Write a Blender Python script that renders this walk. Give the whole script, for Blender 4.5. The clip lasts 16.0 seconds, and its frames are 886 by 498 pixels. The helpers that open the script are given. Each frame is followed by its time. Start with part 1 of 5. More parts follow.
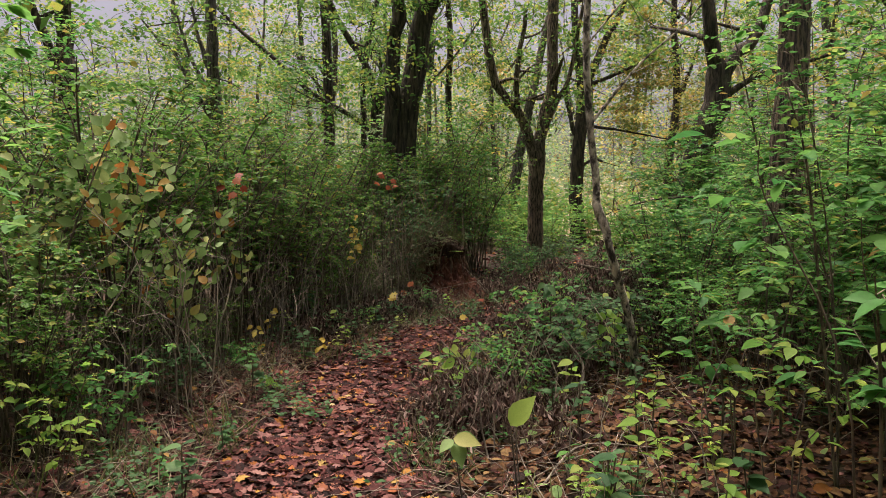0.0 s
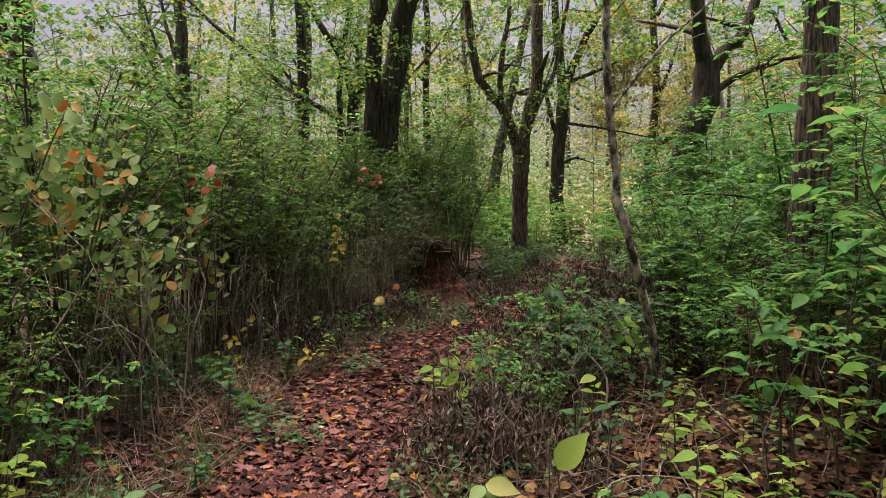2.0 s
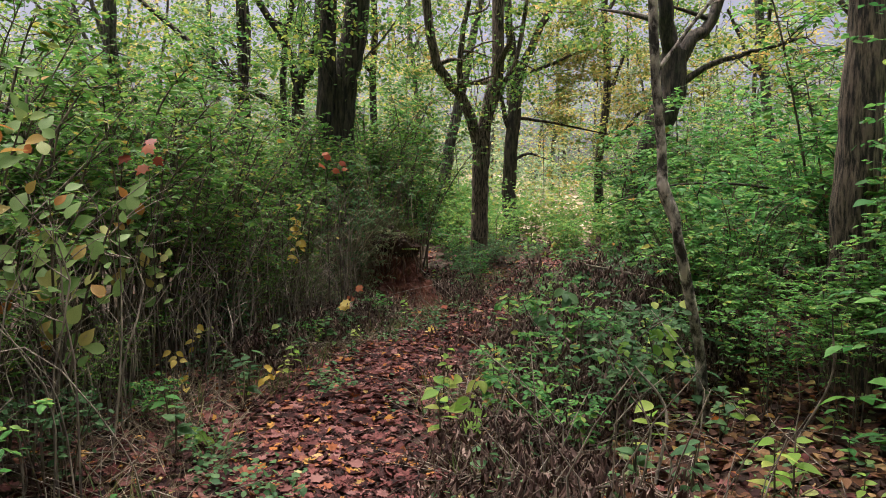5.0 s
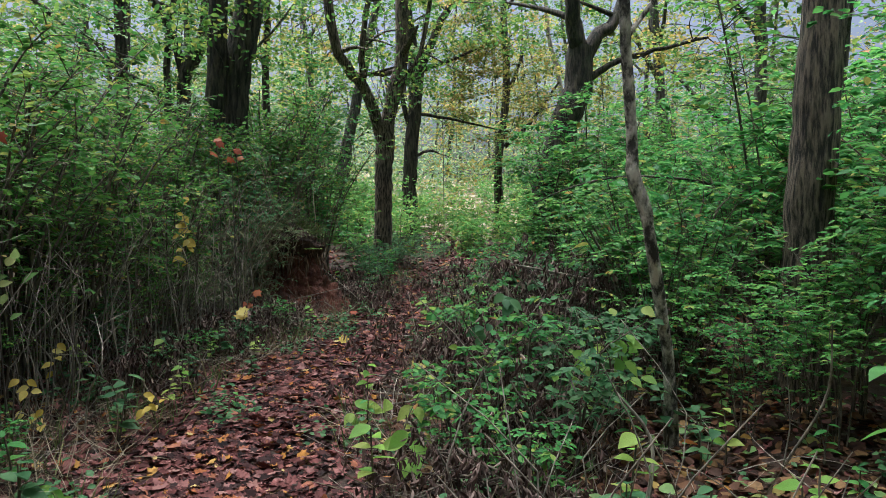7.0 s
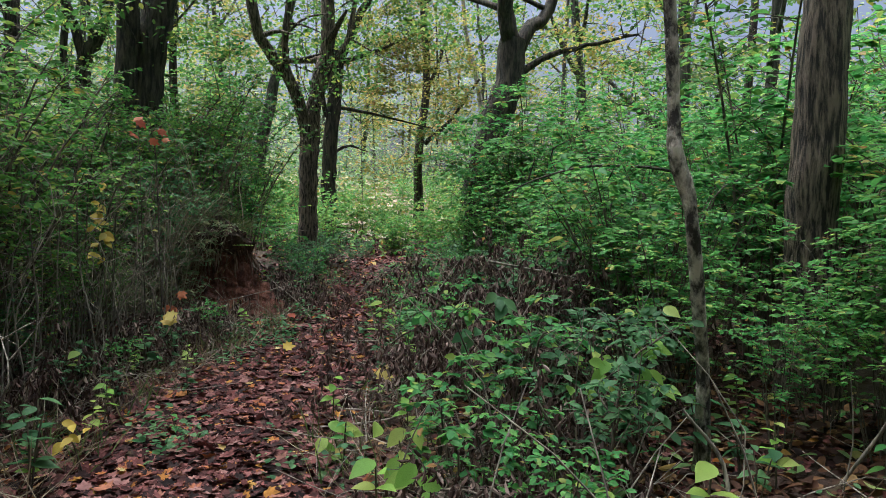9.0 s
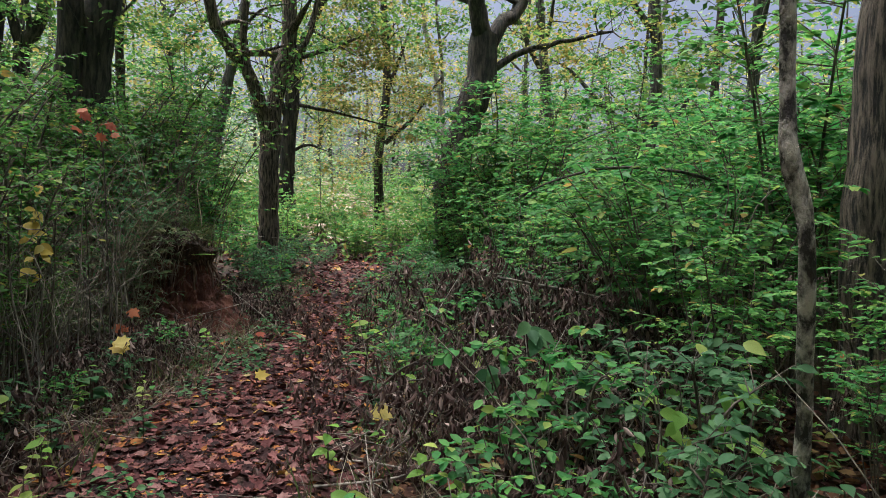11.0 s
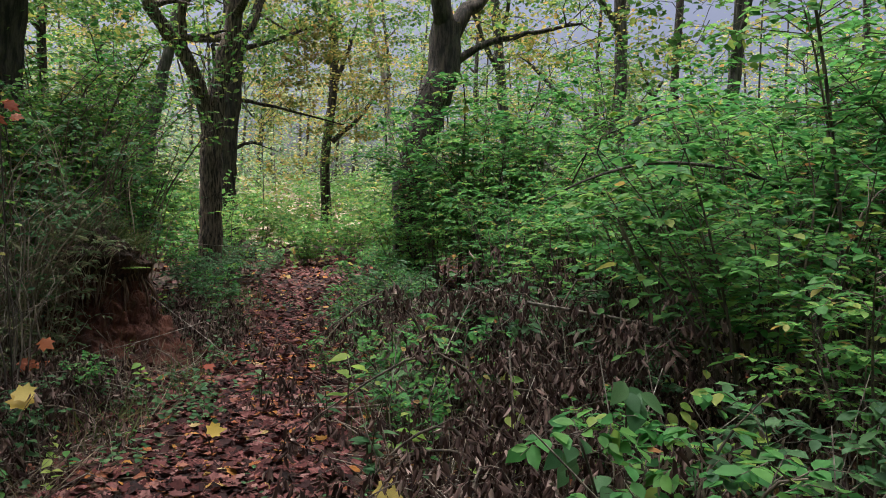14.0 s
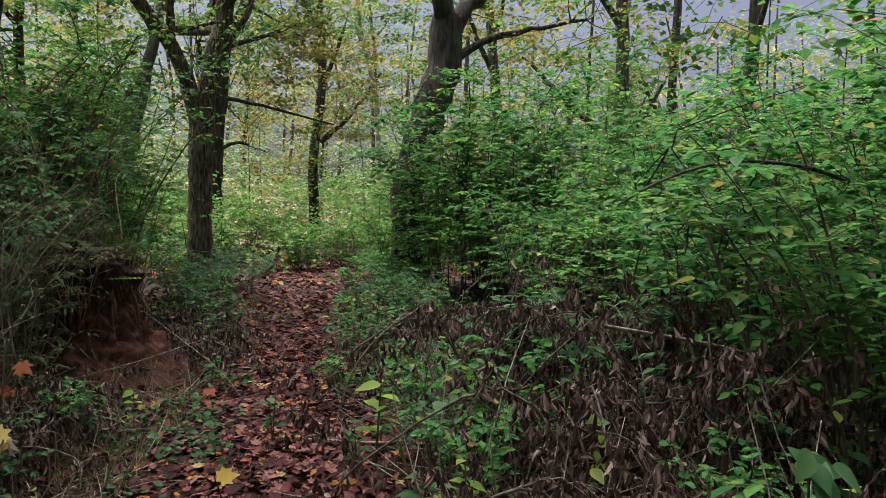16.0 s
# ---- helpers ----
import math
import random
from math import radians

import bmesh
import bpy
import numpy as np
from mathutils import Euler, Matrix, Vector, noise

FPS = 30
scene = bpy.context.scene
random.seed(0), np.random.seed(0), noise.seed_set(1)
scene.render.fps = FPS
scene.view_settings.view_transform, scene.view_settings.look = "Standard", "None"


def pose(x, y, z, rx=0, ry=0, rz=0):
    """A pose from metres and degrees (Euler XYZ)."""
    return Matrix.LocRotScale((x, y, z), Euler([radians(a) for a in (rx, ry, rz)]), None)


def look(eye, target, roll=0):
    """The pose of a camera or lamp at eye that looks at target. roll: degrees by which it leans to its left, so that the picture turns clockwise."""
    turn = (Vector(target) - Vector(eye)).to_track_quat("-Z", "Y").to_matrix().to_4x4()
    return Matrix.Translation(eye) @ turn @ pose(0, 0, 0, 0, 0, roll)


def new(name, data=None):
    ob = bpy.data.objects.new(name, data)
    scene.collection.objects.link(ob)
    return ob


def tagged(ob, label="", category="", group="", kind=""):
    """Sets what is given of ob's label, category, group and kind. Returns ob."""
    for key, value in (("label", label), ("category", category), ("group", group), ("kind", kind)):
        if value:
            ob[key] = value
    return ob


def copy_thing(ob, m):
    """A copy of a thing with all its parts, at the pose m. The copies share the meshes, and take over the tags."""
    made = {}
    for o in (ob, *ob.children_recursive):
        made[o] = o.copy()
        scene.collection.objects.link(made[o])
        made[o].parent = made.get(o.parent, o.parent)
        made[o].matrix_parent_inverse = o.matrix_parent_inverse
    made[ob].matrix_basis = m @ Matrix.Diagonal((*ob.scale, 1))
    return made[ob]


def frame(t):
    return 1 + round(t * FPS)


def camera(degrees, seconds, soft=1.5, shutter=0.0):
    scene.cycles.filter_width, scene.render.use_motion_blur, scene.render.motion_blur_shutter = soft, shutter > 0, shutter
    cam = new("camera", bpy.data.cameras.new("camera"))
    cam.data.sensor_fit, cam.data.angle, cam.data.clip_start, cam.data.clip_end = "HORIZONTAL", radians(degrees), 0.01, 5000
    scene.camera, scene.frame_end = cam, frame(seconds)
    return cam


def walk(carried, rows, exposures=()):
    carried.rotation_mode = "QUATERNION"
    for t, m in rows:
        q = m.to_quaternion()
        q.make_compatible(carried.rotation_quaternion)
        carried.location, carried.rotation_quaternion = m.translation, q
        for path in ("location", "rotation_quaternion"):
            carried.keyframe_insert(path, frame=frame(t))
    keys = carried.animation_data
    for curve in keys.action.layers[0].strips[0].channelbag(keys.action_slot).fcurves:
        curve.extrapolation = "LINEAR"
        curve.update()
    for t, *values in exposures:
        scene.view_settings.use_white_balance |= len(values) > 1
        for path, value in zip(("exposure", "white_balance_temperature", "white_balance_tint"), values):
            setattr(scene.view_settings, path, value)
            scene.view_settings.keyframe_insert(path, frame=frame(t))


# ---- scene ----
cam = camera(61.1, 16.0, soft=0.9)
METRES, EYE, TILT, LEAN, TURN = 6.2, 1.55, -2.5, 0.0, 0.0
SKY, SUN, EXPOSURE = 0.105, 4.8, 1.22
ROWS = [
    (0.0, 0.0, 0.0, 0.0, -0.0, 0.0, 0.0),
    (0.5, -0.0085, 0.0249, 0.0004, -0.86, -0.07, 0.05),
    (1.0, -0.0172, 0.059, 0.0032, -1.39, -0.09, 0.07),
    (1.5, -0.023, 0.0828, 0.0043, -1.6, -0.04, 0.07),
    (2.0, -0.0339, 0.106, 0.0014, -2.13, -0.02, 0.08),
    (2.5, -0.0453, 0.1267, 0.0007, -3.1, -0.04, 0.1),
    (3.0, -0.0645, 0.1573, 0.0031, -4.39, -0.09, 0.12),
    (5.5, -0.0963, 0.3133, -0.0038, -8.84, -0.05, 0.15),
    (6.0, -0.1037, 0.3452, -0.0025, -11.68, -0.08, 0.22),
    (6.5, -0.1042, 0.3793, -0.0028, -13.82, -0.14, 0.26),
    (7.0, -0.1021, 0.415, -0.0038, -15.03, -0.14, 0.32),
    (7.5, -0.1089, 0.4433, -0.0036, -15.73, -0.11, 0.31),
    (8.0, -0.1195, 0.4786, -0.0036, -17.39, -0.11, 0.31),
    (8.5, -0.1284, 0.5037, -0.0062, -19.85, -0.12, 0.33),
    (9.0, -0.1363, 0.5383, -0.0103, -22.02, -0.18, 0.35),
    (11.5, -0.1366, 0.7026, 0.0075, -26.1, -0.16, 0.53),
    (12.0, -0.1242, 0.7357, 0.0096, -26.66, -0.13, 0.63),
    (12.5, -0.1174, 0.7605, 0.0107, -27.03, -0.11, 0.64),
    (13.0, -0.1184, 0.7978, 0.0144, -28.12, -0.12, 0.57),
    (13.5, -0.1225, 0.821, 0.0156, -29.26, -0.09, 0.57),
    (14.0, -0.1109, 0.8546, 0.0166, -30.12, -0.13, 0.63),
    (14.5, -0.1002, 0.8811, 0.0181, -30.52, -0.1, 0.63),
    (15.0, -0.1005, 0.9091, 0.0185, -30.97, -0.05, 0.6),
    (15.5, -0.1056, 0.9389, 0.0229, -31.34, -0.03, 0.58),
    (16.0, -0.1067, 0.9651, 0.0241, -31.49, 0.02, 0.61),
]
walk(cam, [(t, pose(0, 0, EYE, TILT, LEAN, TURN) @ pose(METRES * x, METRES * y, METRES * z, 90 + pitch, roll, yaw)) for t, x, y, z, yaw, pitch, roll in ROWS], exposures=[(0.0, EXPOSURE - 0.2, 6900, 19), (3.0, EXPOSURE - 0.12, 6600, 19), (5.5, EXPOSURE, 6250, 16), (6.2, EXPOSURE, 5950, 12), (7.2, EXPOSURE - 0.07, 5450, 5), (9.0, EXPOSURE - 0.1, 5500, 6), (11.5, EXPOSURE - 0.12, 5720, 10), (16.0, EXPOSURE - 0.3, 5950, 14)])

# ---- world, sun ----
world = bpy.data.worlds.new("sky")
scene.world = world
world.use_nodes = True
wn = world.node_tree.nodes
sky = wn.new("ShaderNodeTexSky")
sky.sky_type = "NISHITA"
sky.sun_disc = False
sky.sun_elevation, sky.sun_rotation = radians(78), radians(-17)
sky.air_density, sky.dust_density, sky.ozone_density = 0.5, 10.0, 0.6
wn["Background"].inputs["Strength"].default_value = SKY
world.node_tree.links.new(sky.outputs["Color"], wn["Background"].inputs["Color"])
sun = new("sun", bpy.data.lights.new("sun", "SUN"))
sun.data.energy, sun.data.angle, sun.data.color = SUN, radians(55), (1.0, 0.95, 0.84)
sun.matrix_world = look((-1.5, 4.9, 24), (0, 0, 0))


# ---- materials ----
def graph(name):
    m = bpy.data.materials.new(name)
    m.use_nodes = True
    t = m.node_tree
    return m, t.nodes, t.links, t.nodes["Principled BSDF"], t.nodes["Material Output"]


def ramp(nodes, stops):
    r = nodes.new("ShaderNodeValToRGB")
    e = r.color_ramp.elements
    while len(e) < len(stops):
        e.new(0.5)
    for k, (p, c) in zip(e, stops):
        k.position, k.color = p, (*c, 1)
    return r


def noise_tex(nodes, links, scale, detail=4, rough=0.6, stretch=(1, 1, 1)):
    c = nodes.new("ShaderNodeTexCoord")
    p = nodes.new("ShaderNodeMapping")
    p.inputs["Scale"].default_value = stretch
    n = nodes.new("ShaderNodeTexNoise")
    n.inputs["Scale"].default_value, n.inputs["Detail"].default_value, n.inputs["Roughness"].default_value = scale, detail, rough
    links.new(c.outputs["Object"], p.inputs["Vector"])
    links.new(p.outputs["Vector"], n.inputs["Vector"])
    return n


def leaf_material(name, stops, through_light=0.5, rough=0.5, spots=0.25):
    """A leaf's skin: each leaf takes its own colour out of the ramp, with blotches; light passes through in part."""
    m, nodes, links, skin, out = graph(name)
    geo, info = nodes.new("ShaderNodeNewGeometry"), nodes.new("ShaderNodeObjectInfo")
    add = nodes.new("ShaderNodeMath")
    add.operation = "ADD"
    fract = nodes.new("ShaderNodeMath")
    fract.operation = "FRACT"
    links.new(geo.outputs["Random Per Island"], add.inputs[0])
    links.new(info.outputs["Random"], add.inputs[1])
    links.new(add.outputs[0], fract.inputs[0])
    r = ramp(nodes, stops)
    links.new(fract.outputs[0], r.inputs["Fac"])
    n = noise_tex(nodes, links, 35.0, 3)
    mix = nodes.new("ShaderNodeMix")
    mix.data_type, mix.blend_type = "RGBA", "MULTIPLY"
    mix.inputs[0].default_value = spots
    links.new(r.outputs["Color"], mix.inputs[6])
    nr = ramp(nodes, [(0.3, (0.35, 0.3, 0.25)), (0.6, (1.25, 1.2, 1.1))])
    links.new(n.outputs["Fac"], nr.inputs["Fac"])
    links.new(nr.outputs["Color"], mix.inputs[7])
    links.new(mix.outputs[2], skin.inputs["Base Color"])
    skin.inputs["Roughness"].default_value = rough
    skin.inputs["Specular IOR Level"].default_value = 0.18
    back = nodes.new("ShaderNodeBsdfTranslucent")
    links.new(mix.outputs[2], back.inputs["Color"])
    both = nodes.new("ShaderNodeMixShader")
    both.inputs[0].default_value = through_light
    links.new(skin.outputs[0], both.inputs[1])
    links.new(back.outputs[0], both.inputs[2])
    links.new(both.outputs[0], out.inputs["Surface"])
    return m


def bark_material(name, dark, light, scale=14.0, depth=0.6, moss=0.0, grain=0.16):
    m, nodes, links, skin, out = graph(name)
    ridges = noise_tex(nodes, links, scale, 6, 0.65, (1, 1, grain))
    stain = noise_tex(nodes, links, 2.2, 4, 0.6)
    fine = noise_tex(nodes, links, 70.0, 3, 0.6, (1, 1, 0.5))
    r = ramp(nodes, [(0.42, dark), (0.60, light)])
    links.new(ridges.outputs["Fac"], r.inputs["Fac"])
    mix = nodes.new("ShaderNodeMix")
    mix.data_type, mix.blend_type = "RGBA", "MULTIPLY"
    mix.inputs[0].default_value = 0.6
    s = ramp(nodes, [(0.35, (0.5, 0.48, 0.45)), (0.65, (1.15, 1.1, 1.05))])
    links.new(stain.outputs["Fac"], s.inputs["Fac"])
    links.new(r.outputs["Color"], mix.inputs[6])
    links.new(s.outputs["Color"], mix.inputs[7])
    last = mix.outputs[2]
    if moss:
        green = nodes.new("ShaderNodeMix")
        green.data_type = "RGBA"
        patch = noise_tex(nodes, links, 3.5, 5)
        pr = ramp(nodes, [(0.5, (0, 0, 0)), (0.68, (moss, moss, moss))])
        links.new(patch.outputs["Fac"], pr.inputs["Fac"])
        links.new(pr.outputs["Color"], green.inputs[0])
        links.new(last, green.inputs[6])
        green.inputs[7].default_value = (0.06, 0.075, 0.035, 1)
        last = green.outputs[2]
    links.new(last, skin.inputs["Base Color"])
    skin.inputs["Roughness"].default_value = 0.9
    b1, b2 = nodes.new("ShaderNodeBump"), nodes.new("ShaderNodeBump")
    b1.inputs["Strength"].default_value, b1.inputs["Distance"].default_value = depth, 0.07
    b2.inputs["Strength"].default_value, b2.inputs["Distance"].default_value = 0.4, 0.006
    links.new(fine.outputs["Fac"], b2.inputs["Height"])
    links.new(b2.outputs["Normal"], b1.inputs["Normal"])
    links.new(ridges.outputs["Fac"], b1.inputs["Height"])
    links.new(b1.outputs["Normal"], skin.inputs["Normal"])
    return m


def soil_material(name, stops, cell=11.0, litter=0.7):
    """Dark soil under a mat of broken leaves."""
    m, nodes, links, skin, out = graph(name)
    c = nodes.new("ShaderNodeTexCoord")
    warp = noise_tex(nodes, links, 9.0, 3)
    shift = nodes.new("ShaderNodeMix")
    shift.data_type = "RGBA"
    shift.inputs[0].default_value = 0.12
    links.new(c.outputs["Object"], shift.inputs[6])
    links.new(warp.outputs["Color"], shift.inputs[7])
    v = nodes.new("ShaderNodeTexVoronoi")
    v.inputs["Scale"].default_value = cell
    links.new(shift.outputs[2], v.inputs["Vector"])
    one = nodes.new("ShaderNodeSeparateColor")
    links.new(v.outputs["Color"], one.inputs["Color"])
    r = ramp(nodes, stops)
    links.new(one.outputs["Red"], r.inputs["Fac"])
    soil = noise_tex(nodes, links, 45.0, 6, 0.7)
    sr = ramp(nodes, [(0.3, (0.012, 0.009, 0.007)), (0.7, (0.06, 0.042, 0.03))])
    links.new(soil.outputs["Fac"], sr.inputs["Fac"])
    big = noise_tex(nodes, links, 1.3, 5, 0.6)
    br = ramp(nodes, [(0.35, (litter * 0.4, litter * 0.4, litter * 0.4)), (0.6, (litter, litter, litter))])
    links.new(big.outputs["Fac"], br.inputs["Fac"])
    mix = nodes.new("ShaderNodeMix")
    mix.data_type = "RGBA"
    links.new(br.outputs["Color"], mix.inputs[0])
    links.new(sr.outputs["Color"], mix.inputs[6])
    links.new(r.outputs["Color"], mix.inputs[7])
    links.new(mix.outputs[2], skin.inputs["Base Color"])
    skin.inputs["Roughness"].default_value = 0.85
    skin.inputs["Specular IOR Level"].default_value = 0.25
    b1, b2 = nodes.new("ShaderNodeBump"), nodes.new("ShaderNodeBump")
    b1.inputs["Strength"].default_value, b1.inputs["Distance"].default_value = 0.7, 0.02
    b2.inputs["Strength"].default_value, b2.inputs["Distance"].default_value = 0.6, 0.01
    links.new(v.outputs["Distance"], b1.inputs["Height"])
    links.new(soil.outputs["Fac"], b2.inputs["Height"])
    links.new(b1.outputs["Normal"], b2.inputs["Normal"])
    links.new(b2.outputs["Normal"], skin.inputs["Normal"])
    return m


def earth_material(name):
    m, nodes, links, skin, out = graph(name)
    a, b = noise_tex(nodes, links, 5.0, 6, 0.65, (1, 1, 0.45)), noise_tex(nodes, links, 40.0, 5, 0.7)
    r = ramp(nodes, [(0.3, (0.022, 0.010, 0.007)), (0.5, (0.095, 0.03, 0.017)), (0.72, (0.17, 0.058, 0.033))])
    links.new(a.outputs["Fac"], r.inputs["Fac"])
    links.new(r.outputs["Color"], skin.inputs["Base Color"])
    skin.inputs["Roughness"].default_value = 0.95
    bump = nodes.new("ShaderNodeBump")
    bump.inputs["Strength"].default_value, bump.inputs["Distance"].default_value = 1.0, 0.03
    links.new(b.outputs["Fac"], bump.inputs["Height"])
    links.new(bump.outputs["Normal"], skin.inputs["Normal"])
    return m


M_GROUND = soil_material("forest_floor", [(0.0, (0.02, 0.009, 0.007)), (0.35, (0.045, 0.02, 0.013)), (0.6, (0.07, 0.031, 0.018)), (0.8, (0.042, 0.036, 0.015)), (1.0, (0.10, 0.052, 0.022))])
M_PATH = soil_material("trodden_soil", [(0.0, (0.016, 0.007, 0.006)), (0.5, (0.045, 0.017, 0.013)), (1.0, (0.10, 0.038, 0.029))], 13.0, 0.6)
M_EARTH = earth_material("red_earth")
M_SOIL = soil_material("root_bound_soil", [(0.0, (0.02, 0.010, 0.007)), (0.5, (0.055, 0.027, 0.018)), (1.0, (0.11, 0.055, 0.036))], 38.0, 0.75)
M_OAK = bark_material("furrowed_bark", (0.018, 0.013, 0.011), (0.25, 0.185, 0.145), 38.0, 0.9, 0.0, 0.13)
M_DARK = bark_material("dark_bark", (0.014, 0.011, 0.010), (0.095, 0.072, 0.058), 16.0, 0.9, 0.3)
M_GREY = bark_material("grey_bark", (0.04, 0.036, 0.032), (0.15, 0.135, 0.12), 20.0, 0.5, 0.4)
M_PALE = bark_material("pale_bark", (0.20, 0.18, 0.16), (0.5, 0.47, 0.43), 8.0, 0.3)
M_PATCH = bark_material("patchy_bark", (0.04, 0.032, 0.027), (0.62, 0.54, 0.47), 17.0, 0.8, 0.0, 0.55)
M_TWIG = bark_material("twig_bark", (0.045, 0.035, 0.027), (0.17, 0.135, 0.10), 30.0, 0.3)
M_STICK = bark_material("weathered_stick", (0.11, 0.09, 0.075), (0.36, 0.31, 0.26), 30.0, 0.4)
M_SHRUB = leaf_material("shrub_leaf", [(0, (0.05, 0.14, 0.031)), (0.45, (0.085, 0.21, 0.044)), (0.8, (0.14, 0.27, 0.054)), (0.95, (0.25, 0.3, 0.068)), (1, (0.36, 0.24, 0.06))])
M_BROAD = leaf_material("broad_leaf", [(0, (0.045, 0.17, 0.048)), (0.5, (0.08, 0.24, 0.061)), (0.88, (0.14, 0.31, 0.072)), (0.97, (0.26, 0.34, 0.072)), (1, (0.34, 0.15, 0.064))])
M_FRESH = leaf_material("fresh_leaf", [(0.0, (0.07, 0.21, 0.056)), (0.5, (0.12, 0.3, 0.072)), (0.88, (0.2, 0.38, 0.088)), (0.97, (0.32, 0.38, 0.088)), (1.0, (0.36, 0.2, 0.064))], 0.55)
M_LIME = leaf_material("lime_leaf", [(0, (0.17, 0.34, 0.064)), (0.6, (0.27, 0.44, 0.088)), (1, (0.42, 0.48, 0.128))], 0.6)
M_BLUE = leaf_material("bluish_leaf", [(0, (0.04, 0.11, 0.045)), (0.6, (0.075, 0.17, 0.07)), (1, (0.13, 0.24, 0.1))])
M_TURN = leaf_material("turning_leaf", [(0, (0.13, 0.24, 0.075)), (0.62, (0.22, 0.33, 0.12)), (0.82, (0.33, 0.33, 0.11)), (0.94, (0.36, 0.19, 0.045)), (1, (0.32, 0.1, 0.03))], 0.45)
M_TAN = leaf_material("tan_leaf", [(0, (0.016, 0.008, 0.006)), (0.4, (0.05, 0.022, 0.014)), (0.75, (0.11, 0.05, 0.026)), (0.93, (0.18, 0.1, 0.045)), (1, (0.27, 0.18, 0.08))], 0.2, 0.7, 0.5)
M_YELLOW = leaf_material("yellow_leaf", [(0.0, (0.36, 0.25, 0.04)), (0.5, (0.48, 0.36, 0.06)), (1.0, (0.5, 0.42, 0.14))], 0.35)
M_RED = leaf_material("red_leaf", [(0, (0.2, 0.035, 0.018)), (1, (0.36, 0.11, 0.025))], 0.35)
M_CANOPY = leaf_material("canopy_leaf", [(0, (0.055, 0.14, 0.036)), (0.5, (0.1, 0.21, 0.049)), (0.8, (0.18, 0.28, 0.061)), (1, (0.36, 0.35, 0.072))], 0.55)
M_GLADE = leaf_material("glade_leaf", [(0, (0.085, 0.2, 0.05)), (0.5, (0.14, 0.29, 0.07)), (0.85, (0.24, 0.37, 0.09)), (1, (0.36, 0.36, 0.09))], 0.55)
M_WEED = leaf_material("dusty_weed_leaf", [(0, (0.09, 0.13, 0.06)), (0.6, (0.17, 0.22, 0.11)), (1, (0.3, 0.28, 0.16))], 0.35)
# distance haze is put into this leaf colour: paler, greyer green
M_HAZY = leaf_material("haze_paled_leaf", [(0, (0.12, 0.2, 0.117)), (0.5, (0.2, 0.29, 0.169)), (0.85, (0.3, 0.35, 0.195)), (1, (0.42, 0.36, 0.169))], 0.55)
M_ROOT = bark_material("earthy_root", (0.07, 0.035, 0.022), (0.28, 0.17, 0.12), 22.0, 0.5)
M_GOLD = leaf_material("golden_canopy_leaf", [(0, (0.12, 0.2, 0.055)), (0.4, (0.24, 0.28, 0.077)), (0.8, (0.44, 0.36, 0.088)), (1, (0.46, 0.27, 0.11))], 0.5)
M_DRY = leaf_material("withered_leaf", [(0, (0.022, 0.012, 0.010)), (0.45, (0.065, 0.038, 0.032)), (0.8, (0.14, 0.092, 0.08)), (1, (0.36, 0.27, 0.24))], 0.12, 0.7, 0.45)
M_FALLEN = leaf_material("fallen_leaf", [(0, (0.010, 0.005, 0.005)), (0.3, (0.035, 0.012, 0.012)), (0.52, (0.085, 0.026, 0.025)), (0.74, (0.15, 0.054, 0.052)), (0.88, (0.22, 0.115, 0.11)), (0.94, (0.22, 0.07, 0.025)), (0.98, (0.33, 0.16, 0.03)), (1, (0.33, 0.26, 0.11))], 0.08, 0.8, 0.65)
M_GRASS = leaf_material("grass_blade", [(0.0, (0.05, 0.09, 0.025)), (0.6, (0.10, 0.14, 0.045)), (1.0, (0.22, 0.19, 0.09))], 0.3)
M_STRAW = leaf_material("dry_stalk", [(0.0, (0.10, 0.075, 0.05)), (0.6, (0.2, 0.16, 0.11)), (1.0, (0.32, 0.27, 0.2))], 0.1, 0.7)

# ---- mesh tools ----
LEAF = {
    "oval": ([(0, 0, 0), (.27, .30, .05), (.25, .66, .05), (0, 1, -.06), (-.25, .66, .05), (-.27, .30, .05)], [(0, 1, 2, 3), (0, 3, 4, 5)]),
    "diamond": ([(0, 0, 0), (.36, .45, .07), (0, 1, -.04), (-.36, .45, .07)], [(0, 1, 2), (0, 2, 3)]),
    "lance": ([(0, 0, 0), (.13, .3, .10), (.11, .68, .02), (.05, 1, -.22), (-.10, .7, .07), (-.12, .3, .08)], [(0, 1, 2, 3), (0, 3, 4, 5)]),
    "blade": ([(-.012, 0, 0), (.012, 0, 0), (.01, .55, .06), (-.01, .55, .06), (0, 1, .26)], [(0, 1, 2, 3), (3, 2, 4)]),
}


def maple(curl, lift):
    half = [(.26, -.06), (.25, .13), (.50, .24), (.36, .39), (.40, .66), (.19, .62)]
    v = [(0, .36, 0), (0, 0, lift)]
    v += [(x, y, curl * (x * x + (y - .36) ** 2)) for x, y in half]
    v += [(0, 1, curl * .4)]
    v += [(-x, y, curl * .6 * (x * x + (y - .36) ** 2) + lift * .3) for x, y in reversed(half)]
    n = len(v)
    return v, [(0, i, i + 1 if i + 1 < n else 1) for i in range(1, n)]


def ovate():
    rows = [(0, 0.0), (.12, .17), (.30, .27), (.50, .285), (.70, .21), (.88, .10), (1.05, 0.0)]
    v = []
    for y, w in rows:
        bow = -0.18 * y * y
        v += [(0, y, bow), (w, y, bow + 0.3 * w), (-w, y, bow + 0.24 * w)]
    f = []
    for i in range(len(rows) - 1):
        a, b = 3 * i, 3 * i + 3
        f += [(a, a + 1, b + 1, b), (a + 2, a, b, b + 2)]
    return v, f


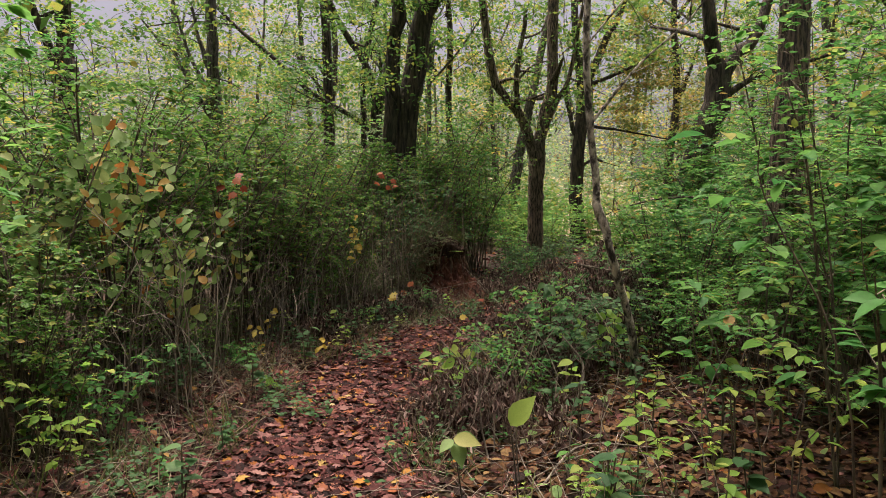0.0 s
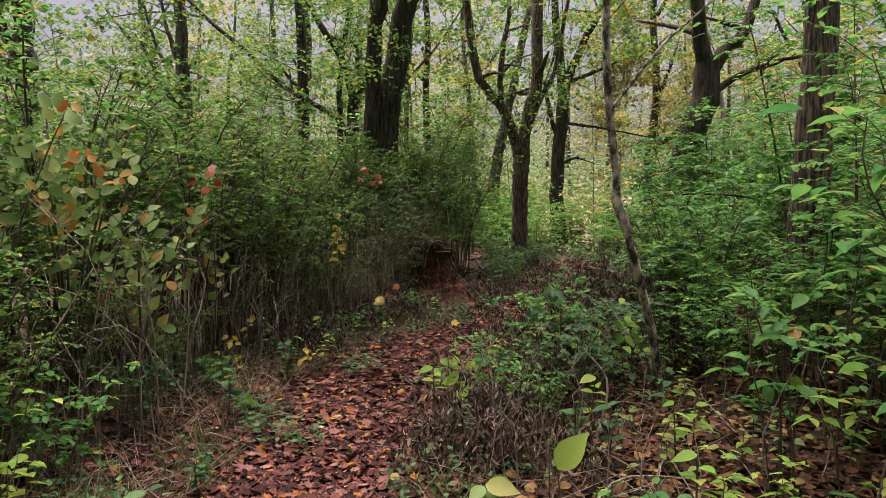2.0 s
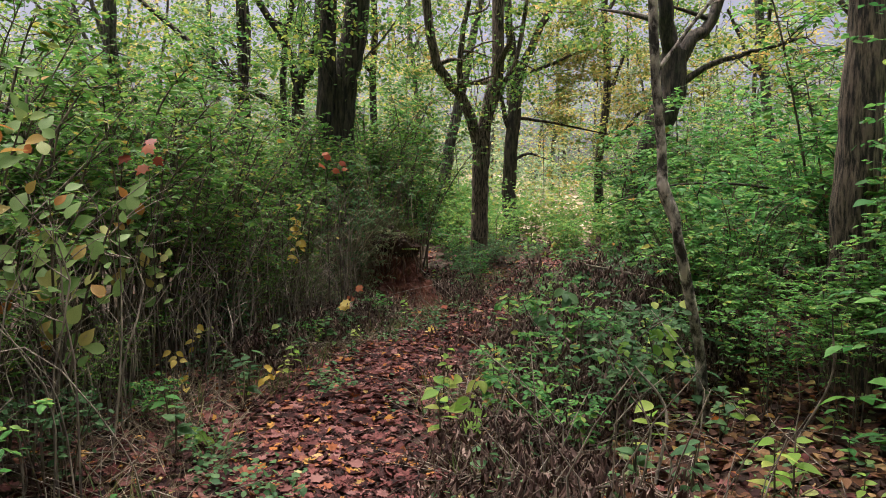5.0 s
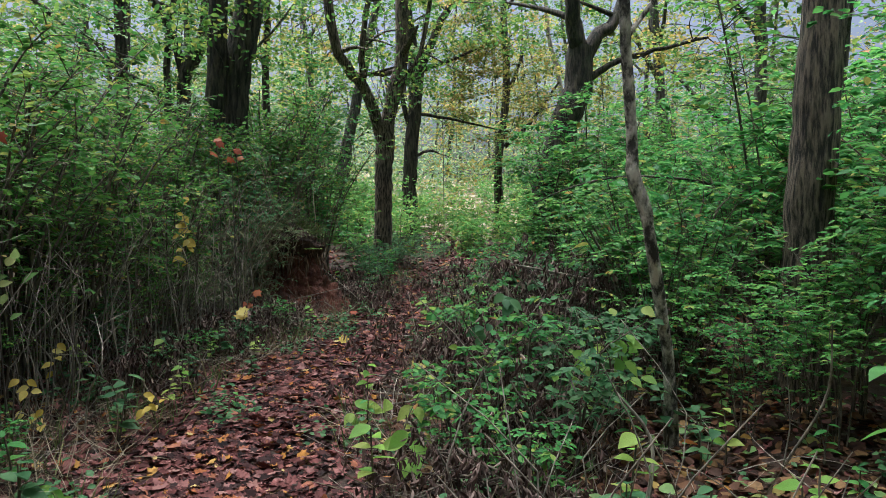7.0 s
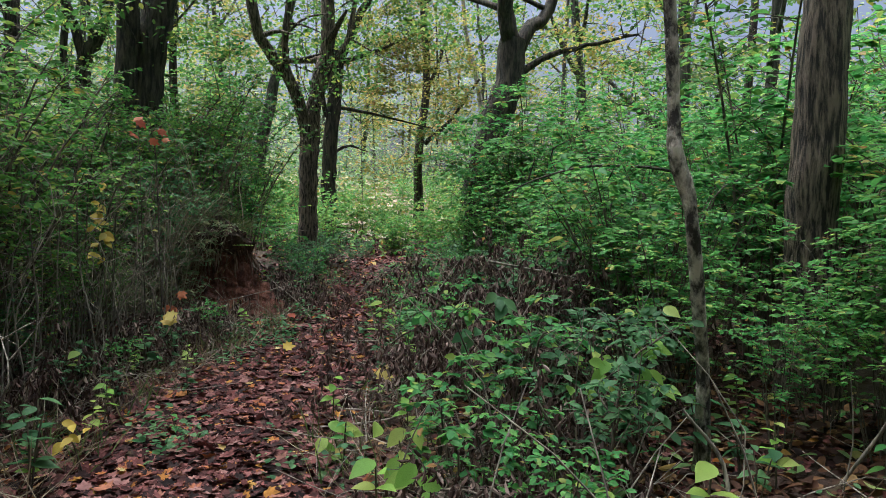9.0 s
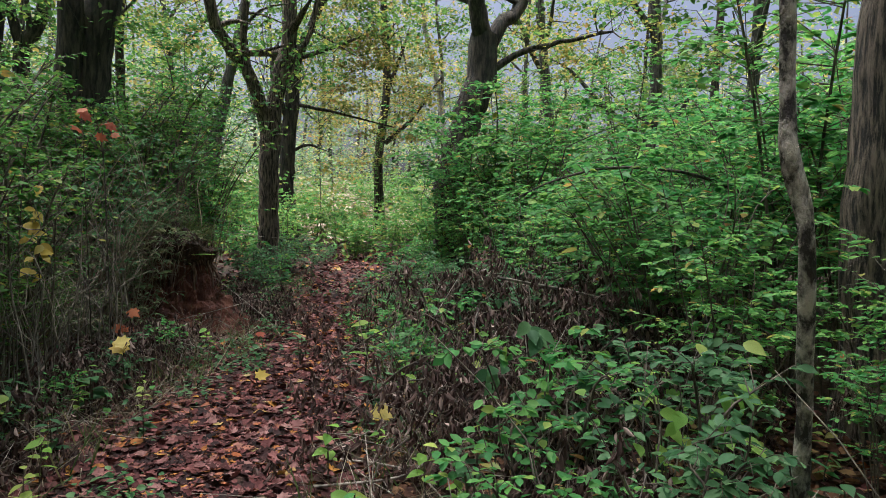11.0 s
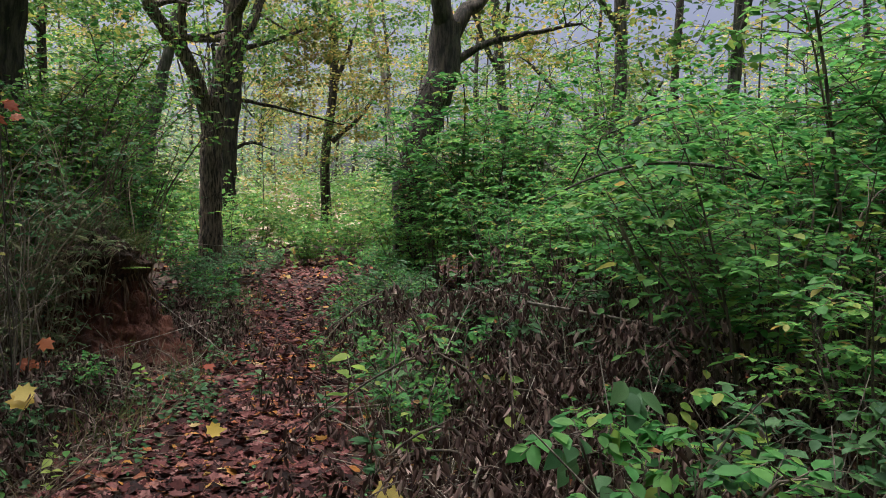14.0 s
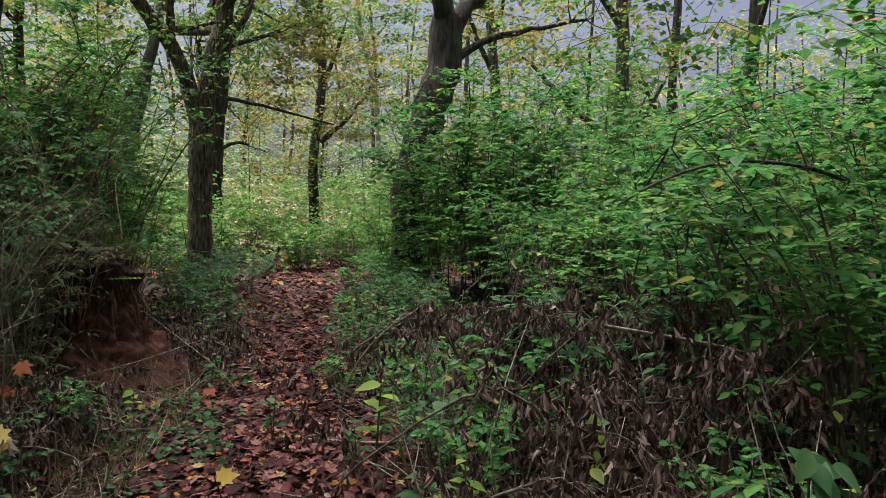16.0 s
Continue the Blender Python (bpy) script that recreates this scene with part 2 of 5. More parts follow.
LEAF["ovate"] = ovate()
LEAF["maple"] = maple(0.45, 0.05)
LEAF["maple_flat"] = maple(-0.25, 0.0)


def raw_mesh(name, verts, polys, material, smooth=False):
    """A mesh from arrays: verts (n, 3) and a list of arrays of faces, each of one size."""
    me = bpy.data.meshes.new(name)
    loops = np.concatenate([p.ravel() for p in polys]).astype(np.int32)
    sizes = np.concatenate([np.full(len(p), p.shape[1]) for p in polys])
    starts = np.concatenate([[0], np.cumsum(sizes)[:-1]]).astype(np.int32)
    me.vertices.add(len(verts))
    me.vertices.foreach_set("co", np.asarray(verts, np.float32).ravel())
    me.loops.add(len(loops))
    me.loops.foreach_set("vertex_index", loops)
    me.polygons.add(len(starts))
    me.polygons.foreach_set("loop_start", starts)
    if smooth:
        me.polygons.foreach_set("use_smooth", np.ones(len(starts), bool))
    me.update(calc_edges=True)
    me.materials.append(material)
    return me


def unit(v):
    return v / np.maximum(np.linalg.norm(v, axis=-1, keepdims=True), 1e-9)


def leaf_mesh(name, kind, pos, along, normal, size, material, width=1.0):
    """Many leaves as one mesh, each an island: where they grow, which way they point and face, how long they are."""
    tv, tf = LEAF[kind]
    tv = np.array(tv)
    pos, along = np.asarray(pos, float), unit(np.asarray(along, float))
    normal = np.asarray(normal, float)
    side = unit(np.cross(along, normal))
    normal = np.cross(side, along)
    s = np.asarray(size, float).reshape(-1, 1, 1) * np.ones((len(pos), 1, 1))
    w = np.asarray(width, float).reshape(-1, 1, 1) * np.ones((len(pos), 1, 1))
    v = pos[:, None] + s * (tv[None, :, 0:1] * w * side[:, None] + tv[None, :, 1:2] * along[:, None] + tv[None, :, 2:3] * normal[:, None])
    base = (np.arange(len(pos)) * len(tv))[:, None, None]
    polys = []
    for k in (3, 4):
        f = np.array([q for q in tf if len(q) == k], int)
        if len(f):
            polys.append((f[None] + base).reshape(-1, k))
    return raw_mesh(name, v.reshape(-1, 3), polys, material)


class Tubes:
    """Tapered round stems, gathered into one mesh."""

    def __init__(self):
        self.v, self.f, self.n = [], [], 0

    def add(self, pts, radii, sides=5, rough=0.0, rg=None):
        pts = np.asarray(pts, float)
        k = len(pts)
        radii = np.interp(np.linspace(0, 1, k), np.linspace(0, 1, len(radii)), radii)
        t = unit(np.gradient(pts, axis=0))
        ref = np.array([0.31, 0.95, 0.05]) if abs(t[0][2]) > 0.5 else np.array([0.05, 0.1, 1.0])
        a = unit(np.cross(t, ref))
        b = np.cross(t, a)
        ang = np.linspace(0, 2 * np.pi, sides, endpoint=False)
        r = radii[:, None] * np.ones((k, sides))
        if rough and rg is not None:
            r = r * (1 + rough * rg.standard_normal((k, sides)) * 0.5 + rough * rg.standard_normal((1, sides)))
        ring = pts[:, None] + r[..., None] * (np.cos(ang)[None, :, None] * a[:, None] + np.sin(ang)[None, :, None] * b[:, None])
        i = np.arange(k - 1)[:, None] * sides + self.n
        j = np.arange(sides)[None]
        jn = (j + 1) % sides
        self.f.append(np.stack([i + j, i + jn, i + sides + jn, i + sides + j], -1).reshape(-1, 4))
        self.v.append(ring.reshape(-1, 3))
        self.n += k * sides
        return self

    def mesh(self, name, material):
        return raw_mesh(name, np.concatenate(self.v), [np.concatenate(self.f)], material, True)


def spline(pts, n):
    """A smooth line of n points through the given ones."""
    p = np.asarray(pts, float)
    if len(p) < 3:
        return np.linspace(p[0], p[-1], n)
    q = np.concatenate([[2 * p[0] - p[1]], p, [2 * p[-1] - p[-2]]])
    out = []
    for s in np.linspace(0, len(p) - 1 - 1e-6, n):
        i, u = int(s), s - int(s)
        a, b, c, d = q[i:i + 4]
        out.append(0.5 * (2 * b + (c - a) * u + (2 * a - 5 * b + 4 * c - d) * u * u + (3 * b - a - 3 * c + d) * u ** 3))
    return np.array(out)


def part(name, me, parent, label=""):
    ob = new(name, me)
    ob.parent = parent
    return tagged(ob, label) if label else ob


def stuffed(name, me, parent, label=""):
    """A part of many pieces that are too small to tell apart."""
    return tagged(part(name, me, parent, label), kind="stuff")


def thing(name, place, label, category, group="", kind=""):
    ob = new(name)
    ob.empty_display_size = 0.1
    ob.location = place
    return tagged(ob, label, category, group, kind)


# ---- the ground ----
PATH_LINE = np.array([(-0.1, -8), (-0.3, -3), (-0.5, 0), (-0.75, 3), (-0.75, 5.5), (-0.62, 7), (-0.1, 8.4), (0.55, 9.6), (1.25, 11), (1.85, 12.5), (2.6, 14.6), (3.4, 16.6), (4.2, 18.6), (5.7, 21.6), (8.2, 26)])


def path_x(y):
    return np.interp(y, PATH_LINE[:, 1], PATH_LINE[:, 0])


def off_path(x, y):
    """Metres to the right of the path's middle line."""
    return (x - path_x(y)) * np.where(np.asarray(y) > 7.5, 0.78, 1.0)


def smooth01(v):
    v = np.clip(v, 0, 1)
    return v * v * (3 - 2 * v)


def ground_z(x, y):
    x, y = np.asarray(x, float), np.asarray(y, float)
    d = off_path(x, y)
    near = smooth01((np.abs(d) - 0.3) / 0.8)
    r = np.hypot(x, y - 4)
    z = 0.02 + 0.013 * np.clip(y, -30, 60)
    z = z + near * (0.035 * np.sin(1.7 * x + 0.6 * y) + 0.03 * np.sin(2.9 * y - 1.3 * x + 1) + 0.02)
    z = z + 0.012 * np.sin(7.1 * x + 3.3 * y) * np.sin(5.3 * y - 2.1 * x)
    z = z + 0.16 * smooth01((-d - 0.7) / 1.6) + 0.05 * smooth01((d - 0.8) / 1.5)
    z = z + np.clip(r - 27, 0, 60) * 0.10 * (0.7 + 0.3 * np.sin(x * 0.08 + 1))
    return z


def grid_axis():
    near = np.arange(-7, 9.01, 0.16)
    far = np.array([10, 12, 15, 19, 24, 30, 38, 48, 60, 80, 120, 200, 400, 900])
    return np.concatenate([-far[::-1], near, far])


gx = grid_axis()
gy = np.concatenate([-np.array([900, 400, 200, 100, 60, 40, 25, 15, 10, 7, 5, 3.5]), np.arange(-2.5, 22, 0.16), np.array([23, 24.5, 26, 28, 30, 33, 36, 40, 45, 50, 60, 75, 100, 150, 300, 900])])
XX, YY = np.meshgrid(gx, gy)
idx = np.arange(XX.size).reshape(XX.shape)
quads = np.stack([idx[:-1, :-1], idx[:-1, 1:], idx[1:, 1:], idx[1:, :-1]], -1).reshape(-1, 4)
sunk = ground_z(XX, YY) - 0.02 * (np.abs(off_path(XX, YY)) < 0.35) * (YY > -8) * (YY < 25)
ground = new("ground", raw_mesh("ground", np.stack([XX, YY, sunk], -1).reshape(-1, 3), [quads], M_GROUND, True))
tagged(ground, "brown forest floor of soil and rotting leaf litter", "ground", kind="structure")

py = np.arange(-7.5, 24, 0.14)
pu = np.linspace(-1, 1, 9)
edge = 0.47 + 0.07 * np.sin(py * 1.9) + 0.05 * np.sin(py * 4.3 + 1)
PX = path_x(py)[:, None] + pu[None] * edge[:, None] * np.where(py > 7.5, 1.2, 1.0)[:, None]
PYY = py[:, None] + 0 * pu[None]
PZ = ground_z(PX, PYY) + 0.012 - 0.05 * np.abs(pu[None]) ** 6 - 0.015 * (1 - pu[None] ** 2)
idx = np.arange(PX.size).reshape(PX.shape)
quads = np.stack([idx[:-1, :-1], idx[:-1, 1:], idx[1:, 1:], idx[1:, :-1]], -1).reshape(-1, 4)
path = new("path", raw_mesh("path", np.stack([PX, PYY, PZ], -1).reshape(-1, 3), [quads], M_PATH, True))
tagged(path, "narrow trodden soil footpath strewn with fallen leaves", "path", kind="structure")


# ---- trees ----
def spray(rg, tips, count, size, spread, flat=0.35):
    """Leaves in loose flat sprays round branch ends."""
    tips = np.asarray(tips)
    pick = rg.integers(0, len(tips), count)
    off = rg.standard_normal((count, 3)) * spread * np.array([1, 1, flat])
    pos = tips[pick] + off
    along = unit(np.stack([rg.standard_normal(count), rg.standard_normal(count), -0.25 + 0.35 * rg.standard_normal(count)], -1))
    normal = unit(np.stack([0.45 * rg.standard_normal(count), 0.45 * rg.standard_normal(count), np.ones(count)], -1))
    return pos, along, normal, size * rg.uniform(0.6, 1.25, count)


def build_tree(name, label, base, trunk, radii, limbs=(), bark=None, seed=1, crown=(), sides=14, group="trees in the wood", foliage_label=""):
    """trunk, limbs: points in the world; limbs are (points, r0, r1). crown: rows of (centre, half extents, sprays, leaves, size, material)."""
    rg = np.random.default_rng(seed)
    x, y = base
    z0 = float(ground_z(x, y))
    tree = thing(name, (x, y, z0), label, "tree", group)
    at0 = np.array([x, y, z0])
    pts = spline(np.array(trunk, float) - at0, 22)
    pts[1:-1, :2] += rg.standard_normal((20, 2)) * radii[0] * 0.07
    pts[0, 2] = -0.12
    prof = list(radii)
    t = Tubes()
    flare = np.interp(np.linspace(0, 1, 22), np.linspace(0, 1, len(prof)), prof)
    flare[:3] *= (1.45, 1.2, 1.06)
    t.add(pts, flare, sides, 0.045, rg)
    part("trunk", t.mesh("trunk", bark), tree)
    ends, fine = [pts[-1]], Tubes()
    for lp, r0, r1 in limbs:
        q = spline(np.array(lp, float) - at0, 12)
        q[1:-1] += rg.standard_normal((10, 3)) * r0 * 0.12
        t = Tubes().add(q, (r0, (r0 + r1) / 2, r1), 9, 0.05, rg)
        for i in range(3):
            s = q[rg.integers(5, 12)]
            d = unit(rg.standard_normal(3) * np.array([1, 1, 0.5]) + np.array([0, 0, 0.35]))
            L = rg.uniform(0.5, 1.2) * max(1.0, r0 * 9)
            bow = np.array([s, s + d * L * 0.5 + rg.standard_normal(3) * 0.06, s + d * L + np.array([0, 0, -0.06])])
            fine.add(spline(bow, 6), (r1 * 0.7, r1 * 0.2), 5)
        part("limb", t.mesh("limb", bark), tree)
        ends.append(q[-1])
    for centre, half, sprays, count, size, mat in crown:
        c, half = np.array(centre) - at0, np.array(half)
        tips = c + rg.uniform(-1, 1, (sprays, 3)) * half
        tips = tips[np.linalg.norm((tips - c) / half, axis=1) < 1.15]
        if not len(tips):
            continue
        b = fine
        stem = np.array(ends)
        for tip in tips:
            root = stem[np.argmin(np.linalg.norm(stem - tip, axis=1))] if rg.random() < 0.4 else pts[int(np.clip(np.searchsorted(pts[:, 2], tip[2] - 0.8), 6, 21))]
            if np.linalg.norm(root - tip) > 1.6:
                root = tip + unit(root - tip + np.array([0, 0, -0.4])) * 1.1
            mid = (root + tip) / 2 + rg.standard_normal(3) * 0.12 + np.array([0, 0, 0.15])
            b.add(spline([root, mid, tip], 4), (0.010, 0.004), 3)
        stuffed("foliage", leaf_mesh("foliage", "diamond" if size > 0.11 else "oval", *spray(rg, tips, count, size, 0.25 if size < 0.15 else 0.33), mat), tree, foliage_label)
    if fine.n:
        stuffed("brushwood", fine.mesh("brushwood", bark), tree)
    return tree


build_tree("maple_tree", "grey-brown maple forking low beside the footpath", (2.15, 17.8),
           [(2.15, 17.8, 0.2), (2.17, 17.8, 1.1), (2.19, 17.8, 1.8), (2.21, 17.8, 2.55), (2.22, 17.8, 3.05)], (0.195, 0.175, 0.175, 0.2),
           [([(2.22, 17.8, 2.7), (1.95, 17.75, 3.6), (1.72, 17.7, 4.05), (1.46, 17.6, 4.3), (1.1, 17.5, 5.0), (0.8, 17.3, 7.5)], 0.125, 0.09),
            ([(2.22, 17.8, 2.7), (2.34, 17.85, 3.6), (2.48, 17.9, 4.2), (2.58, 17.9, 4.9), (2.65, 18.1, 8.5)], 0.155, 0.13),
            ([(2.45, 17.85, 3.7), (2.72, 17.8, 4.33), (2.98, 17.8, 4.9), (3.3, 17.9, 6.5)], 0.06, 0.04),
            ([(1.75, 17.7, 4.0), (1.72, 17.6, 4.8), (1.9, 17.5, 6.2)], 0.08, 0.05)],
           M_OAK, 11, [((2.0, 17.6, 7.6), (3.2, 2.6, 3.0), 90, 3600, 0.12, M_CANOPY), ((1.5, 17.4, 4.3), (1.9, 1.2, 1.0), 28, 1000, 0.10, M_CANOPY)])
build_tree("maple_tree", "dark tree with long level side branches and yellowing leaves", (4.85, 27.0),
           [(4.85, 27, 0.4), (4.8, 27, 1.8), (4.79, 27, 3.1), (4.92, 27, 4.8), (5.05, 27, 6.3)], (0.29, 0.24, 0.225, 0.21),
           [([(5.0, 27, 5.6), (4.85, 27, 7.0), (4.69, 27, 8.5), (4.5, 27, 12)], 0.2, 0.1), ([(4.84, 27, 4.2), (4.52, 26.9, 5.07), (4.3, 26.8, 6.2)], 0.1, 0.06),
            ([(5.03, 27, 6.0), (5.58, 27, 7.4), (6.3, 27, 8.8), (7, 27, 11)], 0.16, 0.08), ([(5.1, 27, 6.2), (6.21, 26.8, 6.6), (7.4, 26.5, 7.2)], 0.08, 0.03),
            ([(4.95, 27, 4.8), (6.22, 26.8, 4.6), (8.03, 26.3, 4.2)], 0.07, 0.02), ([(4.85, 27, 3.3), (5.35, 26.9, 3.55), (5.7, 26.8, 3.5)], 0.06, 0.03)],
           M_DARK, 12, [((5.5, 26.8, 9.5), (4, 3.5, 4.5), 120, 5200, 0.15, M_CANOPY), ((7.6, 26.4, 5.6), (1.8, 1.4, 1.9), 50, 3000, 0.13, M_GOLD), ((8.8, 27, 8.2), (2.4, 2, 2.0), 50, 3000, 0.13, M_CANOPY), ((6.6, 26.5, 7.4), (2, 1.6, 1.6), 40, 2400, 0.13, M_GOLD)])
build_tree("oak_tree", "thick old dark brown trunk rising behind the thicket", (-0.78, 14.6),
           [(-0.8, 14.6, 0.3), (-0.76, 14.6, 2.4), (-0.73, 14.6, 3.3), (-0.62, 14.6, 4.1), (-0.46, 14.6, 4.9), (-0.3, 14.6, 6), (0.1, 14.6, 9)], (0.26, 0.215, 0.22, 0.195, 0.16),
           [([(-0.85, 14.6, 1.6), (-0.98, 14.5, 2.6), (-0.98, 14.4, 3.8), (-0.93, 14.3, 4.8), (-0.86, 14.2, 5.6), (-1.0, 14.2, 8)], 0.16, 0.10), ([(-0.4, 14.6, 5.2), (0.3, 14.4, 6.4), (0.9, 14.2, 8)], 0.1, 0.05)],
           # crown row at y 11.6 is added out of view to shade the ground
           M_DARK, 13, [((-0.4, 14.5, 8.3), (3.0, 2.4, 2.6), 70, 3000, 0.12, M_CANOPY), ((-0.4, 11.6, 8.4), (3.6, 2.8, 1.3), 60, 2600, 0.17, M_CANOPY), ((-1.2, 14.0, 4.7), (2.4, 1.5, 1.3), 46, 2200, 0.095, M_CANOPY)])
build_tree("crooked_tree", "dark crooked slender tree with bent twin stems", (-2.2, 23.5),
           [(-2.2, 23.5, 0.4), (-2.13, 23.5, 3.6), (-2.05, 23.5, 5.0), (-1.74, 23.5, 5.65), (-1.5, 23.5, 6.8), (-1.4, 23.5, 10)], (0.2, 0.18, 0.15, 0.09),
           [([(-2.05, 23.5, 5.0), (-2.35, 23.4, 6.1), (-2.95, 23.3, 7.1), (-3.5, 23.2, 8.2), (-4, 23, 10)], 0.12, 0.07), ([(-2.1, 23.5, 4.4), (-1.9, 23.4, 5.2), (-1.95, 23.3, 6.6)], 0.07, 0.04)],
           M_DARK, 14, [((-2, 23.2, 9.2), (3.2, 2.4, 2.8), 60, 2400, 0.14, M_CANOPY), ((-2.6, 22.6, 5.9), (3.4, 1.8, 1.8), 60, 3000, 0.12, M_CANOPY)])
build_tree("slender_tree", "straight dark slender trunk among the undergrowth", (-2.55, 23.9), [(-2.55, 23.9, 0.4), (-2.5, 23.9, 4), (-2.47, 23.9, 6.1), (-1.95, 23.9, 9)], (0.1, 0.09, 0.07),
           [], M_DARK, 15, [((-2.2, 23.8, 9), (1.5, 1.5, 1.8), 24, 900, 0.13, M_CANOPY)], 9)
build_tree("slender_tree", "straight grey-brown trunk with a broken side stub", (-3.62, 24.0), [(-3.62, 24, 0.4), (-3.62, 24, 3.5), (-3.64, 24, 5.1), (-3.68, 24, 6.6), (-3.8, 24, 11)], (0.19, 0.16, 0.13),
           [([(-3.64, 24, 5.8), (-3.91, 23.9, 6.29), (-4.14, 23.8, 6.55)], 0.05, 0.03)], M_DARK, 16, [((-3.9, 24, 10), (2.2, 2, 2.2), 40, 1500, 0.14, M_CANOPY)], 10)
build_tree("oak_tree", "massive forked dark trunk with ivy-like leaves at its foot", (5.62, 17.3),
           [(5.62, 17.3, 0.2), (5.6, 17.3, 1.2), (5.6, 17.3, 2.0), (5.72, 17.3, 2.7), (6.02, 17.3, 3.4), (6.26, 17.3, 4.2), (6.33, 17.3, 5.0)], (0.30, 0.28, 0.27, 0.30, 0.27),
           [([(6.3, 17.3, 4.7), (6.12, 17.2, 5.3), (5.98, 17.1, 5.9), (5.6, 17, 9)], 0.2, 0.12), ([(6.32, 17.3, 4.7), (6.75, 17.3, 5.3), (7.2, 17.3, 5.8), (8, 17.3, 8.5)], 0.18, 0.1),
            ([(6.3, 17.3, 4.2), (7.01, 17.1, 4.67), (7.9, 16.9, 4.95), (8.9, 16.6, 5.2)], 0.085, 0.025)],
           # crown row at y 14.8 is unseen foliage, added to darken the path below
           M_DARK, 17, [((6.5, 17.2, 8.2), (3.6, 3, 2.8), 70, 2000, 0.13, M_CANOPY), ((2.6, 14.8, 8.8), (3.2, 3.2, 1.2), 50, 2000, 0.17, M_CANOPY), ((5.5, 16.8, 1.6), (0.8, 0.5, 1.5), 46, 1500, 0.09, M_FRESH), ((8.4, 16.6, 5.0), (1.4, 1.0, 0.8), 22, 800, 0.11, M_GOLD)])
build_tree("oak_tree", "tall oak with deeply furrowed grey-brown bark", (3.1, 6.85), [(3.08, 6.85, 0.1), (3.08, 6.85, 0.9), (3.09, 6.85, 1.7), (3.12, 6.85, 2.3), (3.16, 6.85, 3), (3.25, 6.9, 6), (3.3, 7, 11)], (0.17, 0.155, 0.148, 0.13, 0.09),
           [([(3.28, 6.9, 6.2), (4.5, 7.2, 7.6), (6, 7.5, 8.6)], 0.08, 0.04), ([(3.3, 6.9, 7), (2.2, 6.2, 8.4), (1.0, 5.5, 9)], 0.08, 0.04)],
           # second crown row is an unseen canopy, added to shade the near path
           M_OAK, 18, [((3.2, 7.0, 9.5), (3.6, 3.6, 2.2), 50, 1500, 0.14, M_CANOPY), ((-0.4, 7.2, 8.8), (2.6, 3.6, 1.3), 80, 3600, 0.17, M_CANOPY)], 20)
build_tree("leaning_tree", "grey-barked slender tree leaning over the undergrowth", (2.55, 27.5), [(2.55, 27.5, 0.4), (2.6, 27.5, 2.2), (2.73, 27.5, 3.5), (3.04, 27.5, 4.9), (3.3, 27.5, 6.2), (3.9, 27.5, 9)], (0.24, 0.2, 0.17, 0.12),
           [], M_GREY, 19, [((3.4, 27.3, 8.6), (2.2, 2, 2), 34, 1300, 0.14, M_CANOPY)], 10)
build_tree("pale_tree", "pale-barked thin tree in the distance", (15.4, 38), [(15.4, 38, 1), (15.35, 38, 4), (15.1, 38, 7.5), (14.3, 38, 10.5), (14, 38, 14)], (0.17, 0.15, 0.12, 0.08), [], M_PALE, 20, [((14.4, 38, 12), (2.4, 2.4, 3), 30, 1000, 0.2, M_GOLD)], 9)
build_tree("grey_tree", "hazy grey trunk far behind the thicket", (-8.6, 28), [(-8.65, 28, 0.5), (-8.62, 28, 4.8), (-8.56, 28, 7), (-8.5, 28, 13)], (0.23, 0.2, 0.13), [([(-8.6, 28, 6), (-9.3, 27.8, 7.5), (-9.8, 27.6, 9.4)], 0.08, 0.04)], M_GREY, 21, [((-8.4, 28, 9.5), (3.2, 2.4, 3.8), 80, 3600, 0.15, M_CANOPY)], 10)
build_tree("dark_tree", "dark twin-stemmed trunk rising above the thicket", (-7.95, 16), [(-7.95, 16, 0.3), (-7.93, 16, 4.4), (-7.98, 16, 5.3), (-8.05, 16, 9)], (0.24, 0.21, 0.17, 0.1),
           [([(-7.95, 16, 4.2), (-8.35, 15.9, 5.3), (-8.75, 15.8, 6.4), (-9.3, 15.6, 8.4)], 0.11, 0.07)], M_DARK, 22, [((-7.2, 15.8, 6.6), (3.0, 2.2, 2.6), 80, 4200, 0.12, M_CANOPY)], 12)

# the leaning dead pole caught against the slender trunks
pole = thing("dead_pole", (-2.4, 23.6, float(ground_z(-2.4, 23.6))), "long thin dead trunk leaning between standing trees", "dead branch")
o = np.array(pole.location)
tb = Tubes()
tb.add(spline(np.array([(-1.6, 23.8, 0.5), (-2.1, 23.75, 3.2), (-2.5, 23.7, 4.4), (-4.1, 23.7, 5.4), (-5.3, 23.7, 6.5), (-6.5, 23.7, 7.5), (-7.6, 23.7, 8.7)]) - o, 26), (0.085, 0.08, 0.07, 0.05), 8)
part("stem", tb.mesh("stem", M_DARK), pole)
part("side_branch", Tubes().add(spline(np.array([(-6.5, 23.7, 7.5), (-7.9, 23.6, 7.6), (-9.6, 23.5, 7.35)]) - o, 9), (0.035, 0.015), 5).mesh("side_branch", M_DARK), pole)

